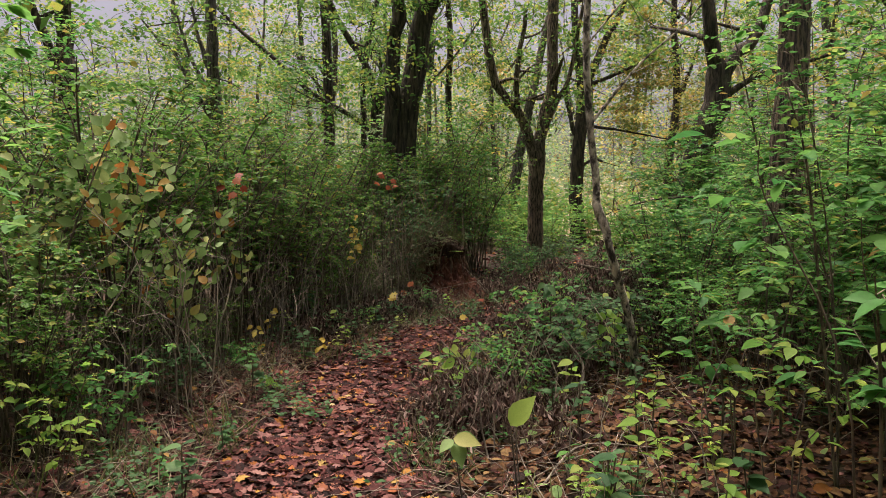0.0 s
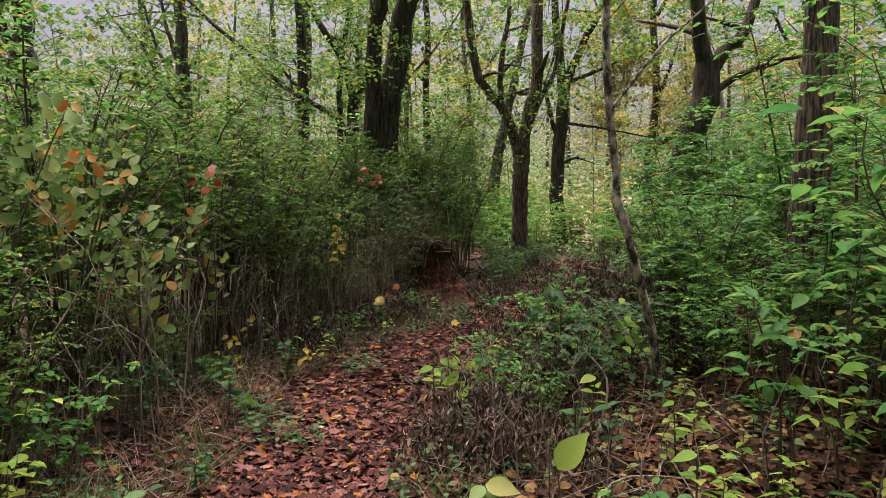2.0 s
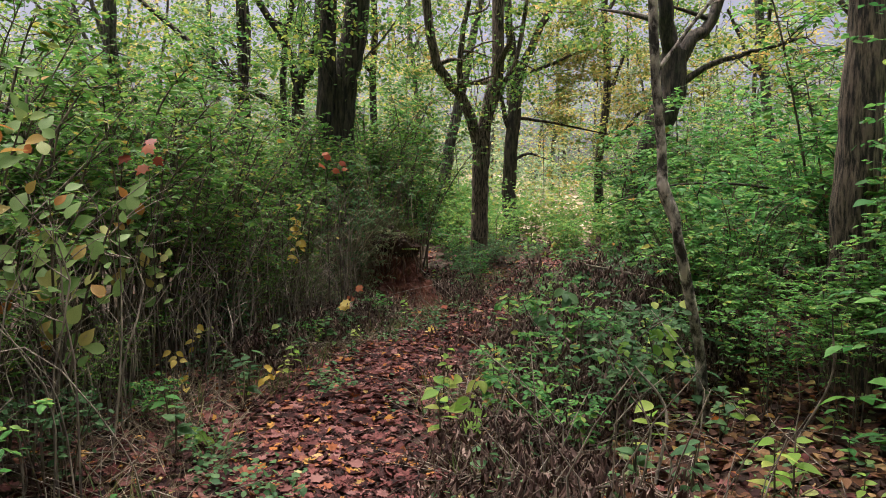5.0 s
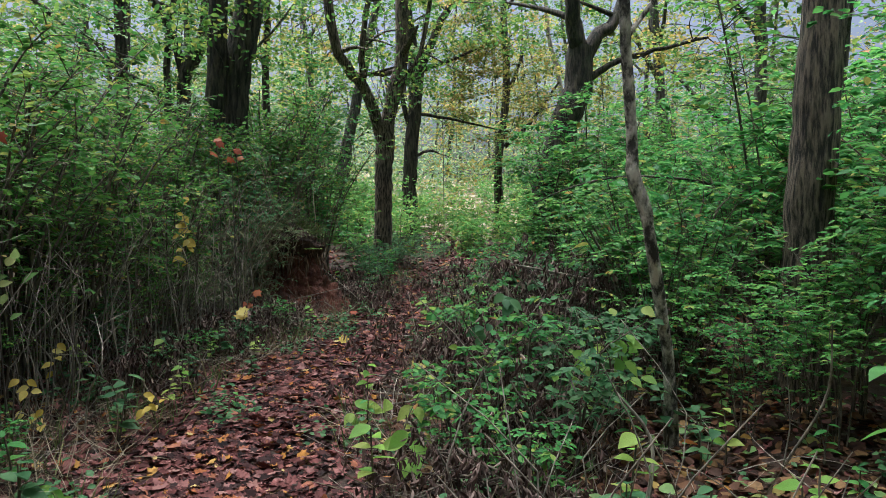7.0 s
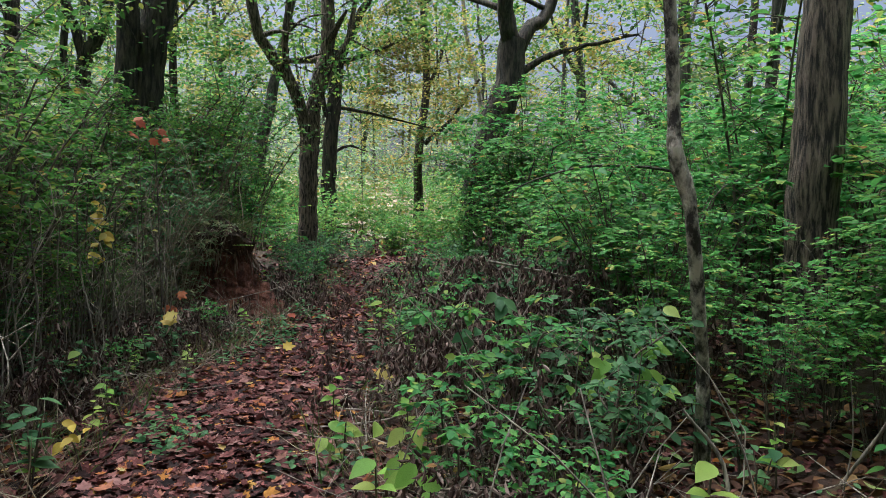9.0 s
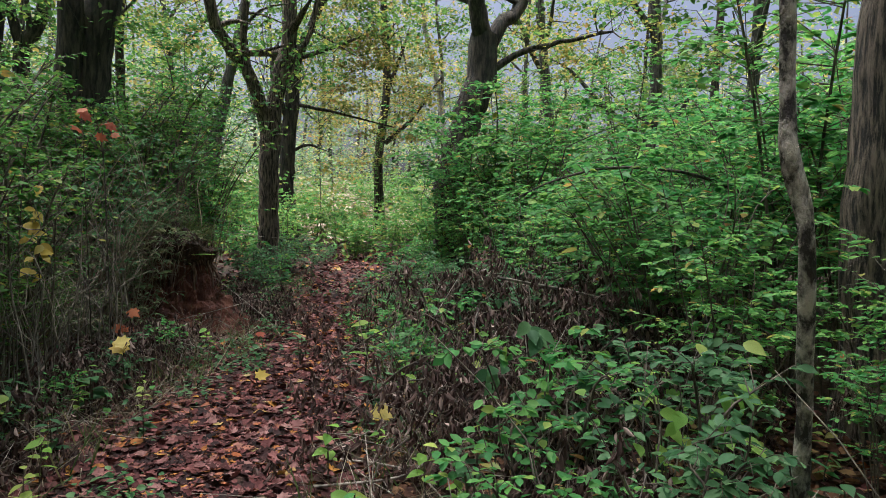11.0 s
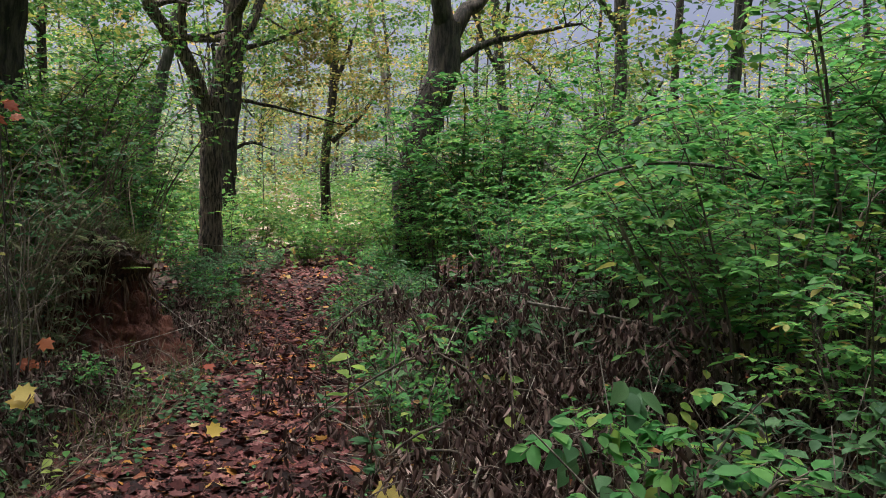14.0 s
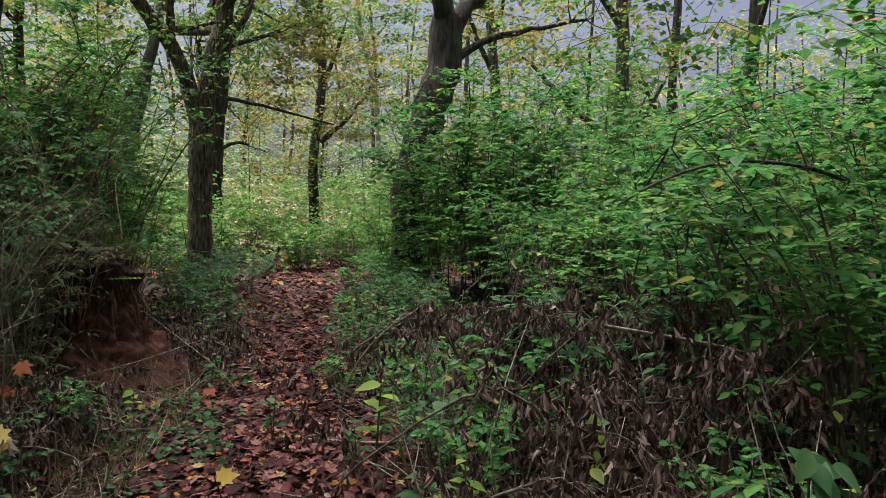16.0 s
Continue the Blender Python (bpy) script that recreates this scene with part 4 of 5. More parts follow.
# ---- the torn earth bank ----
def build_bank():
    rg = np.random.default_rng(8)
    ob = thing("earth_bank", (-0.1, 12.1, float(ground_z(-0.1, 12.1))), "broken red-brown earth bank with hanging roots and weeds on top", "earth bank")
    nu, nv = 221, 80
    u, v = np.meshgrid(np.linspace(0, 2 * np.pi, nu), np.linspace(0, 1, nv))
    knots = [0, 0.1, 0.2, 0.32, 0.44, 0.54, 0.6, 0.7, 0.8, 0.9, 1]
    rad = np.interp(v, knots, [1.1, 0.92, 0.73, 0.55, 0.45, 0.40, 0.40, 0.43, 0.38, 0.25, 0.0])
    z = np.interp(v, knots, [-0.1, 0.03, 0.14, 0.32, 0.5, 0.66, 0.70, 0.84, 0.98, 1.05, 1.07])
    x, y = rad * np.cos(u), rad * np.sin(u) * 0.9
    x = np.where(x < 0, x * 0.95, x)
    lump, ridge = [], []
    for a, b, c in zip(x.ravel(), y.ravel(), z.ravel()):
        p = Vector((a, b, c))
        lump.append(noise.fractal(p * 3.2, 1.0, 2.0, 4))
        ridge.append(0.6 * abs(noise.noise(Vector((a * 7, b * 7, c * 1.7)))) + 0.6 * abs(noise.noise(Vector((a * 18, b * 18, c * 3.0)))) + 0.25 * noise.noise(Vector((a * 34, b * 34, c * 22))))
    lump, ridge = np.array(lump).reshape(u.shape), np.array(ridge).reshape(u.shape)
    face = np.interp(v, [0.12, 0.34, 0.56, 0.62, 0.9], [0.08, 1, 1, 0.55, 0.3])
    grow = 1 + (0.06 + 0.12 * face) * lump + 0.42 * (ridge - 0.2) * face
    wave = np.array([noise.noise(Vector((math.cos(a) * 1.3, math.sin(a) * 1.3, c * 1.6 + 4))) for a, c in zip(u.ravel(), z.ravel())]).reshape(u.shape)
    lip = np.interp(v, [0.5, 0.62, 0.8, 1], [0, 1, 0.8, 0])
    grow = grow + lip * (0.5 * wave + 0.2 * np.cos(u + 0.7) + 0.4 * lump)
    grow[-1] = 1
    z = z + np.interp(v, [0.55, 0.7, 1], [0, 0.6, 1]) * (0.25 * np.cos(u + 2.4) * (1 - v) + 0.2 * wave)
    x, y, z = x * grow, y * grow, z + 0.07 * lump * (1 - v) + 0.05 * lump
    idx = np.arange(u.size).reshape(u.shape)
    quads = np.stack([idx[:-1, :-1], idx[:-1, 1:], idx[1:, 1:], idx[1:, :-1]], -1).reshape(-1, 4)
    points, split = np.stack([x, y, z], -1).reshape(-1, 3), 46 * nu
    below = quads.max(axis=1) < split
    part("earth_face", raw_mesh("earth_face", points[:split], [quads[below]], M_EARTH, True), ob)
    part("overhang", raw_mesh("overhang", points[split - nu:], [quads[quads.min(axis=1) >= split - nu] - (split - nu)], M_SOIL, True), ob, "dark overhanging soil bound by fine roots")
    for k in range(15):
        a = 0.1 + 2.9 * (k + rg.uniform(0, 0.8)) / 15
        out = np.array([math.cos(a), -math.sin(a) * 0.9, 0])
        drop = rg.uniform(0.12, 0.55)
        p = out * 0.45 + np.array([0, 0, rg.uniform(0.66, 0.76)])
        e = out * (0.45 + 0.25 * max(0, drop - 0.3)) + np.array([rg.normal() * 0.04, 0, 0.72 - drop])
        mid = (p + e) / 2 + out * rg.uniform(-0.01, 0.05) + rg.normal(0, 0.03, 3)
        r = rg.uniform(0.008, 0.019)
        part("root", Tubes().add(spline([p, mid, e], 9), (r, r * 1.1, r * 0.35), 7, 0.2, rg).mesh("root", M_ROOT), ob, "thick earth-caked root")
    for k in range(70):
        a = rg.uniform(-0.3, 3.2)
        rr = rg.uniform(0.38, 0.46)
        p = np.array([rr * math.cos(a), -rr * math.sin(a) * 0.9, rg.uniform(0.62, 0.95)])
        L = rg.uniform(0.08, 0.45)
        part("root", Tubes().add(spline([p, p + [rg.normal() * 0.04, -0.02, -L * 0.5], p + [rg.normal() * 0.06, rg.normal() * 0.03, -L]], 6), (0.006, 0.002), 4).mesh("root", M_ROOT), ob)
    n = 700
    a, rr = rg.uniform(-0.3, 3.5, n), rg.uniform(0.05, 0.42, n)
    pos = np.stack([rr * np.cos(a) * 1.0, -rr * np.sin(a) * 0.9, 0.98 + 0.1 * (1 - rr / 0.42) + rg.uniform(-0.05, 0.03, n)], -1)
    al = np.stack([np.cos(a) + rg.normal(0, .5, n), -np.sin(a) + rg.normal(0, .5, n), rg.uniform(-0.4, 1.4, n)], -1)
    m = 320
    a, rr = rg.uniform(1.7, 4.2, m), rg.uniform(0.2, 0.6, m)
    ps = np.stack([rr * np.cos(a), -rr * np.sin(a) * 0.9, rg.uniform(0.25, 1.0, m)], -1)
    als = np.stack([np.cos(a) * 0.5 + rg.normal(0.2, .5, m), -0.6 + rg.normal(0, .5, m), rg.uniform(-0.5, 1.3, m)], -1)
    stuffed("straw", leaf_mesh("straw", "blade", ps, als, rg.normal(0, 1, (m, 3)), rg.uniform(0.2, 0.55, m), M_STRAW, 0.9), ob, "pale dry grass hanging over the bank")
    stuffed("turf", leaf_mesh("turf", "blade", pos, al, rg.normal(0, 1, (n, 3)), rg.uniform(0.08, 0.24, n), M_GRASS, 1.4), ob, "overhanging green grass")
    ob.location.x, ob.scale = 0.02, (0.72, 0.74, 0.93)
    return ob


build_bank()
cane = [build_shrub("arching_cane", "clump of thin green arching canes on the bank", 780 + k, M_BLUE, M_STRAW, "shrub", "bank canes", height=1.5, stems=13, lean=0.75, twigs=5, leaves=6, size=0.045, low=0.3, stem_r=0.005, reach=0.2, layered=0.6) for k in range(2)]
weed = [build_shrub("bank_weed", "leafy grey-green weed rooted in the earth bank", 790 + k, M_WEED, M_STRAW, "plant", "bank weeds", height=0.5, stems=7, lean=0.9, twigs=4, leaves=6, size=0.055, low=0.15, stem_r=0.003, reach=0.18, layered=0.6, kind="lance", width=1.0) for k in range(2)]
for protos, rows in ((cane, ((-0.3, 12.15, 0.98, 0.9), (-0.6, 12.5, 0.2, 1.2), (-0.65, 11.9, 0.1, 1.1), (-0.95, 11.5, 0.0, 1.1), (-0.6, 11.45, 0.0, 0.85), (0.1, 12.5, 0.3, 1.0), (-1.2, 12.0, 0.0, 1.3), (-0.8, 11.75, 0.0, 1.2))),
                     (weed, ((-0.3, 11.95, 0.95, 0.9), (-0.15, 11.95, 1.0, 0.6), (-0.6, 11.7, 0.3, 1.2), (-0.75, 11.3, 0.0, 1.0), (-0.5, 11.25, 0.0, 0.8), (-0.55, 12.0, 0.6, 1.2), (-0.9, 11.5, 0.1, 1.3), (-0.45, 11.6, 0.1, 1.0), (-1.05, 11.2, 0.0, 1.0), (-0.5, 11.72, 0.55, 1.1), (-0.62, 11.5, 0.3, 1.2), (-0.42, 11.75, 0.8, 0.9), (-0.75, 11.6, 0.5, 1.3), (-0.9, 11.25, 0.2, 1.2), (-1.15, 10.9, 0.0, 1.2), (-0.35, 12.1, 1.0, 1.0), (-1.3, 11.3, 0.3, 1.4), (-0.5, 11.3, 0.1, 0.9), (-0.9, 10.9, 0.0, 1.0), (-0.3, 11.55, 0.7, 0.8)))):
    for k, (x, y, up, s) in enumerate(rows):
        x = x + (0.17 if up >= 0.3 else 0.0)
        m = pose(x, y, float(ground_z(x, y)) + up * 0.9, 0, 0, 77 * k)
        ob = protos[k] if k < len(protos) else copy_thing(protos[k % len(protos)], m)
        ob.matrix_basis = m
        ob.scale = (s, s, s)



# ---- withered brush beside the path ----
def build_brush(x, y, height, spread, seed):
    rg = np.random.default_rng(seed)
    ob = thing("withered_brush", (x, y, float(ground_z(x, y))), "collapsed branches hung with withered brown leaves", "dead brush", "withered brush")
    pos, al, no, fine = [], [], [], Tubes()
    for k in range(9):
        a = rg.uniform(0, 2 * np.pi)
        d = np.array([math.cos(a), math.sin(a), 0])
        L = spread * rg.uniform(0.7, 1.2)
        h = height * rg.uniform(0.55, 1.05)
        start = -d * L * 0.35 * rg.random()
        q = spline([start, start + d * L * 0.35 + [0, 0, h], start + d * L * 0.75 + [0, 0, h * 0.8] + rg.normal(0, 0.05, 3), start + d * L + [0, 0, h * 0.25]], 12)
        r = rg.uniform(0.004, 0.009)
        t = Tubes().add(q, (r, r * 0.7, r * 0.3), 5)
        for j in range(11):
            p = q[rg.integers(2, 12)]
            e = rg.normal(0, 1, 3) * [1, 1, 0.5]
            e = e / np.linalg.norm(e) * rg.uniform(0.15, 0.42)
            tw = spline([p, p + e * 0.5 + [0, 0, 0.03], p + e + [0, 0, -0.08]], 5)
            fine.add(tw, (r * 0.4, r * 0.12), 3)
            n = rg.integers(16, 28)
            pp = tw[rg.integers(1, 5, n)] + rg.normal(0, 0.012, (n, 3))
            pos.append(pp)
            al.append(rg.normal(0, 0.4, (n, 3)) + [0, 0, -1.0])
            no.append(rg.normal(0, 1, (n, 3)))
        part("branch", t.mesh("branch", M_TWIG), ob)
    pos, al, no = np.concatenate(pos), np.concatenate(al), np.concatenate(no)
    pos[:, 2] = np.maximum(pos[:, 2], 0.07)
    stuffed("brushwood", fine.mesh("brushwood", M_TWIG), ob)
    stuffed("withered_leaves", leaf_mesh("withered_leaves", "lance", pos, al, no, rg.uniform(0.026, 0.068, len(pos)), M_DRY, 1.2), ob)


for k, (x, y, h, s) in enumerate([(0.95, 7.6, 0.5, 0.8), (1.35, 8.2, 0.7, 1.0), (1.9, 8.0, 0.85, 1.0), (2.0, 8.8, 0.95, 1.1), (1.75, 9.5, 0.8, 1.0), (2.7, 8.9, 0.9, 1.0), (1.3, 7.0, 0.45, 0.8), (2.3, 7.4, 0.6, 0.9), (2.4, 10.4, 0.75, 1.0), (3.0, 11.3, 0.6, 1.0), (0.75, 6.4, 0.35, 0.6), (0.35, 5.6, 0.3, 0.6), (0.3, 4.7, 0.3, 0.6), (-0.65, 10.1, 0.26, 0.6), (-0.25, 10.7, 0.26, 0.6), (-1.0, 9.4, 0.28, 0.6), (0.7, 12.3, 0.3, 0.7), (0.9, 13.2, 0.3, 0.7), (-1.35, 8.3, 0.28, 0.6)]):
    build_brush(x, y, h * 0.88, s, 500 + k)

# fallen sticks and leaning stems
def stick(pts, r, material=None, label="thin weathered fallen stick lying in the undergrowth"):
    p = np.array(pts, float)
    p[:, 2] += np.array([float(ground_z(a, b)) for a, b in p[:, :2]])
    ob = new("fallen_stick", Tubes().add(spline(p, 10), (r, r * 0.9, r * 0.5), 6, 0.08, np.random.default_rng(int(abs(p[0, 0]) * 100))).mesh("fallen_stick", material or M_STICK))
    return tagged(ob, label, "stick", "fallen sticks")


for pts, r in (([(1.5, 8.25, 0.85), (2.2, 8.2, 0.68), (2.71, 8.15, 0.5), (3.5, 8.1, 0.2)], 0.016), ([(2.03, 8.2, 1.25), (2.23, 8.2, 0.92), (2.42, 8.2, 0.5), (2.45, 8.2, 0.0)], 0.017),
               ([(0.1, 7.5, 0.02), (0.45, 7.2, 0.12), (0.62, 7.25, 0.22)], 0.011), ([(0.25, 7.9, 0.02), (0.5, 7.3, 0.1), (0.55, 6.9, 0.03)], 0.009), ([(0.9, 10.0, 0.03), (1.2, 9.4, 0.12), (1.6, 8.9, 0.3)], 0.010),
               ([(1.9, 5.6, 0.02), (1.95, 5.4, 0.4), (1.88, 5.3, 0.75)], 0.011), ([(0.5, 3.9, 0.03), (0.8, 4.3, 0.12), (1.3, 4.5, 0.05)], 0.01),
               ([(-2.36, 7.26, 0.0), (-2.35, 7.26, 0.4), (-2.33, 7.26, 0.72), (-2.24, 7.25, 1.0)], 0.013), ([(-2.33, 7.26, 0.7), (-2.38, 7.26, 0.8), (-2.42, 7.25, 0.95)], 0.009), ([(-1.75, 8.0, 0.0), (-1.72, 8.0, 0.6), (-1.76, 8.0, 1.2)], 0.008), ([(-1.35, 9.2, 0.0), (-1.38, 9.2, 0.7), (-1.33, 9.2, 1.35)], 0.007), ([(-2.3, 4.9, 0.55), (-1.9, 5.0, 0.8), (-1.55, 5.1, 0.35), (-1.45, 5.1, 0.05)], 0.005), ([(-2.9, 5.0, 0.9), (-2.2, 5.05, 0.95), (-1.8, 5.1, 0.6)], 0.005), ([(-2.5, 4.7, 0.3), (-2.2, 4.8, 0.75), (-2.0, 4.9, 1.15)], 0.010),
               ([(-0.5, 11.2, 0.12), (0.1, 11.0, 0.3), (0.65, 11.3, 0.42)], 0.005), ([(0.3, 11.6, 0.55), (0.7, 11.2, 0.25), (0.85, 11.0, 0.03)], 0.005), ([(0.3, 13.0, 0.95), (0.9, 12.6, 0.98), (1.5, 12.4, 0.95)], 0.005),
               ([(-1.2, 9.3, 0.1), (-0.9, 9.2, 0.7), (-0.85, 9.1, 1.3)], 0.008), ([(0.9, 5.2, 0.0), (1.0, 5.3, 0.35), (0.85, 5.35, 0.6)], 0.013), ([(0.6, 6.2, 0.02), (0.75, 6.0, 0.3), (0.6, 5.9, 0.55)], 0.012)):
    stick(pts, r * 0.68)


# ---- low plants with single leaves ----
LEAF_ONE = {}
for key, kind, mat in (("lime", "ovate", M_LIME), ("broad", "ovate", M_BROAD), ("blue", "ovate", M_BLUE), ("turn", "ovate", M_TURN), ("yellow", "maple", M_YELLOW), ("red", "maple_flat", M_RED), ("ygreen", "ovate", M_YELLOW), ("green_maple", "maple_flat", M_BROAD)):
    LEAF_ONE[key] = leaf_mesh("leaf", kind, [(0, 0, 0)], [(0, 1, 0)], [(0, 0, 1)], 1.0, mat, 1.1 if kind == "ovate" else 1.0)


def one_leaf(parent, key, at, along, normal, size):
    a = Vector(along).normalized()
    s = a.cross(Vector(normal)).normalized()
    n = s.cross(a)
    ob = part("leaf", LEAF_ONE[key], parent)
    m = Matrix((s, a, n)).transposed().to_4x4()
    ob.matrix_basis = Matrix.Translation(at) @ m @ Matrix.Scale(size, 4)
    return ob


def build_plant(name, label, key, seed, height, leaves, size, stems=1, group="low plants"):
    rg = np.random.default_rng(seed)
    ob = thing(name, (0, 0, 0), label, "plant", group)
    for k in range(stems):
        d = rg.normal(0, 0.16, 2) * height * (1 if stems > 1 else 0.5)
        h = height * rg.uniform(0.75, 1.05)
        q = spline([(0, 0, -0.03), (d[0] * 0.4, d[1] * 0.4, h * 0.55), (d[0], d[1], h)], 8)
        stem = part("stem", Tubes().add(q, (0.005, 0.003), 5).mesh("stem", M_TWIG), ob)
        for j in range(leaves):
            p = q[min(7, 3 + j * 5 // leaves)]
            a = j * 2.4 + rg.uniform(-0.4, 0.4)
            one_leaf(stem, key, p, (math.cos(a), math.sin(a), rg.uniform(-0.2, 0.35)), (rg.normal() * 0.25, rg.normal() * 0.25, 1), size * rg.uniform(0.65, 1.15))
    return ob


low_plants = [build_plant("seedling", "low lime-green seedling with rounded leaves", "lime", 600 + k, 0.34, 7, 0.085) for k in range(2)]
low_plants += [build_plant("seedling", "small deep green seedling with oval leaves", "broad", 610 + k, 0.28, 6, 0.075) for k in range(2)]
low_plants += [build_plant("herb", "bluish green woodland herb with broad leaves", "blue", 620 + k, 0.36, 6, 0.09, 2) for k in range(2)]
spots = []
rg = np.random.default_rng(91)
for k in range(145):
    y = rg.uniform(3.3, 15.5)
    side = 1 if rg.random() < 0.62 else -1
    d = side * (0.55 + abs(rg.normal()) * (1.1 if side > 0 else 0.7))
    spots.append((float(path_x(y)) + d * (1.25 if y > 7.5 else 1), y, rg.uniform(0.6, 1.15)))
spots += [(rg.uniform(0.7, 3.0), rg.uniform(6.6, 10.5), rg.uniform(0.9, 1.3)) for k in range(40)]
spots += [(-2.3, 4.2, 1.2), (-2.0, 4.1, 1.1), (-2.5, 4.7, 1.3), (-2.1, 4.75, 1.2), (-2.75, 4.3, 1.3), (0.75, 3.4, 1.1), (1.45, 3.5, 1.2), (1.0, 3.8, 1.2), (1.25, 3.3, 1.0)]
spots += [(rg.uniform(-1.7, -0.4), rg.uniform(7.4, 10.4), rg.uniform(0.6, 1.0)) for k in range(22)] + [(rg.uniform(1.2, 2.7), rg.uniform(4.7, 7.0), rg.uniform(0.6, 1.1)) for k in range(20)]
scatter(low_plants, spots, rg)

# bushy green plants close to the path
herb = [build_shrub("herb_clump", "leafy bluish green plant clump at the path's edge", 700 + k, M_BLUE if k % 2 else M_BROAD, M_TWIG, "plant", "herb clumps", height=0.75, stems=8, lean=0.55, twigs=9, leaves=7, size=0.062, low=0.2, stem_r=0.006, reach=0.22, layered=0.35) for k in range(4)]
scatter(herb, [(1.6, 8.9, 0.95), (2.2, 9.3, 1.1), (1.15, 8.7, 0.6), (2.55, 8.5, 1.1), (1.55, 7.7, 0.6), (2.15, 8.1, 0.7), (1.6, 9.9, 0.7), (1.3, 9.3, 0.5), (1.85, 10.4, 0.75), (2.6, 10.0, 1.1), (0.62, 5.7, 0.7), (0.98, 6.1, 0.95), (0.8, 6.7, 0.95), (1.55, 6.6, 1.1), (0.45, 6.2, 0.7), (2.9, 9.0, 0.9), (1.45, 10.6, 0.6), (1.75, 11.2, 0.7), (2.35, 12.2, 0.85), (2.9, 13.2, 0.9), (3.3, 14.2, 0.9), (1.2, 13.4, 0.7), (1.5, 14.6, 0.8), (0.9, 12.6, 0.6), (1.6, 16.4, 0.8), (2.9, 17.6, 0.7), (1.7, 18.6, 0.9), (4.3, 16.0, 1.0), (-1.7, 6.3, 0.45), (-1.3, 8.2, 0.4), (-1.0, 9.1, 0.45), (-0.7, 9.8, 0.5), (-0.3, 10.6, 0.4), (-1.9, 5.4, 0.7), (-2.1, 4.6, 0.8), (-1.75, 8.6, 0.8)] + [(float(path_x(y)) + s * (0.85 + 0.35 * ((y * 7.3) % 1)) * 1.25, y, 0.55 + 0.3 * ((y * 3.7) % 1)) for y in np.arange(12.3, 21.5, 0.55) for s in (-1, 1) if s > 0 or y > 15], rg)
# near shrubs with large separate leaves
near = [build_shrub("large_leaf_shrub", "thin-stemmed shrub with large pale green leaves", 720 + k, M_BROAD, M_TWIG, "shrub", "large-leaved shrubs", kind="ovate", height=1.5, stems=4, lean=0.35, twigs=6, leaves=6, size=0.095, low=0.25, stem_r=0.006, reach=0.3, layered=0.3) for k in range(3)]
scatter(near, [(1.7, 4.3, 1.0), (2.2, 4.9, 1.3), (1.9, 3.2, 1.1), (2.6, 3.9, 1.3), (2.6, 8.1, 1.0), (3.1, 8.0, 1.25)], rg)

lime = [build_shrub("large_leaf_shrub", "low thin-stemmed shrub with large lime-green leaves", 730 + k, M_LIME, M_TWIG, "shrub", "large-leaved shrubs", kind="ovate", height=0.9, stems=3, lean=0.4, twigs=5, leaves=5, size=0.085, low=0.3, stem_r=0.005, reach=0.26, layered=0.3) for k in range(2)]
scatter(lime, [(1.2, 3.7, 0.6), (0.75, 3.2, 0.42), (1.75, 3.7, 0.8), (2.6, 7.3, 1.0), (2.9, 7.9, 0.9), (-2.15, 3.95, 0.62), (-2.4, 4.35, 0.75), (-1.95, 3.7, 0.5)], rg)

# the turning shrub on the bank
def build_turning(x, y, stems, leaves, height, seed):
    rg = np.random.default_rng(seed)
    ob = thing("turning_shrub", (x, y, float(ground_z(x, y))), "tall thin shrub with pale green to orange rounded leaves", "shrub", "turning shrubs")
    for k in range(stems):
        a = k * 6.28 / stems + rg.uniform(-0.4, 0.4)
        h = height * rg.uniform(0.6, 1.0)
        out = np.array([math.cos(a), math.sin(a) * 0.6, 0]) * h * rg.uniform(0.12, 0.3)
        q = spline([(0, 0, -0.04), out * 0.3 + [0, 0, h * 0.5], out * 0.75 + [0, 0, h * 0.85], out + [0, 0, h]], 14)
        stem = part("stem", Tubes().add(q, (0.009, 0.007, 0.003), 6).mesh("stem", M_TWIG), ob)
        for j in range(leaves):
            p = q[rg.integers(5, 14)] + rg.normal(0, 0.09, 3) * [1, 1, 0.6]
            b = rg.uniform(0, 6.28)
            one_leaf(stem, "turn", p, (math.cos(b), math.sin(b) * 0.6, rg.uniform(0.1, 1.3)), (rg.normal() * 0.4, -0.9 + rg.normal() * 0.4, 0.5), rg.uniform(0.06, 0.12))
    return ob


build_turning(-2.35, 5.4, 7, 24, 2.1, 741)
build_turning(-2.0, 5.6, 4, 20, 1.45, 742)
build_turning(-2.75, 5.1, 5, 24, 2.0, 744)
build_turning(-2.05, 7.0, 3, 16, 1.9, 743)

# single bright leaves that stand out
def leaf_sprig(place, key, leaves, size, spread, label, drop=0.0, aim=None):
    """A thin bare stem from the ground that carries a few bright leaves at its top."""
    rg = np.random.default_rng(int(abs(place[0] * 131 + place[1] * 17)))
    x, y, z = place
    z0 = float(ground_z(x, y))
    ob = thing("leafy_stem", (x, y, z0), label, "plant", "bright-leaved stems")
    h = z - z0
    q = spline([(0.06, 0.05, -0.03), (0.03, 0.02, h * 0.5), (0, 0, h)], 7)
    stem = part("stem", Tubes().add(q, (0.005, 0.003), 5).mesh("stem", M_TWIG), ob)
    for k in range(leaves):
        a = rg.uniform(0, 6.28)
        p = q[-1] + rg.normal(0, 1, 3) * spread * np.array([0.5, 0.5, 1.0]) - [0, 0, drop * k / max(1, leaves)]
        one_leaf(stem, key, p, aim or (math.cos(a), -abs(math.sin(a)), rg.uniform(-0.9, 0.1)), (rg.normal() * 0.3, -0.8, 0.7), size * rg.uniform(0.8, 1.15))
    return ob


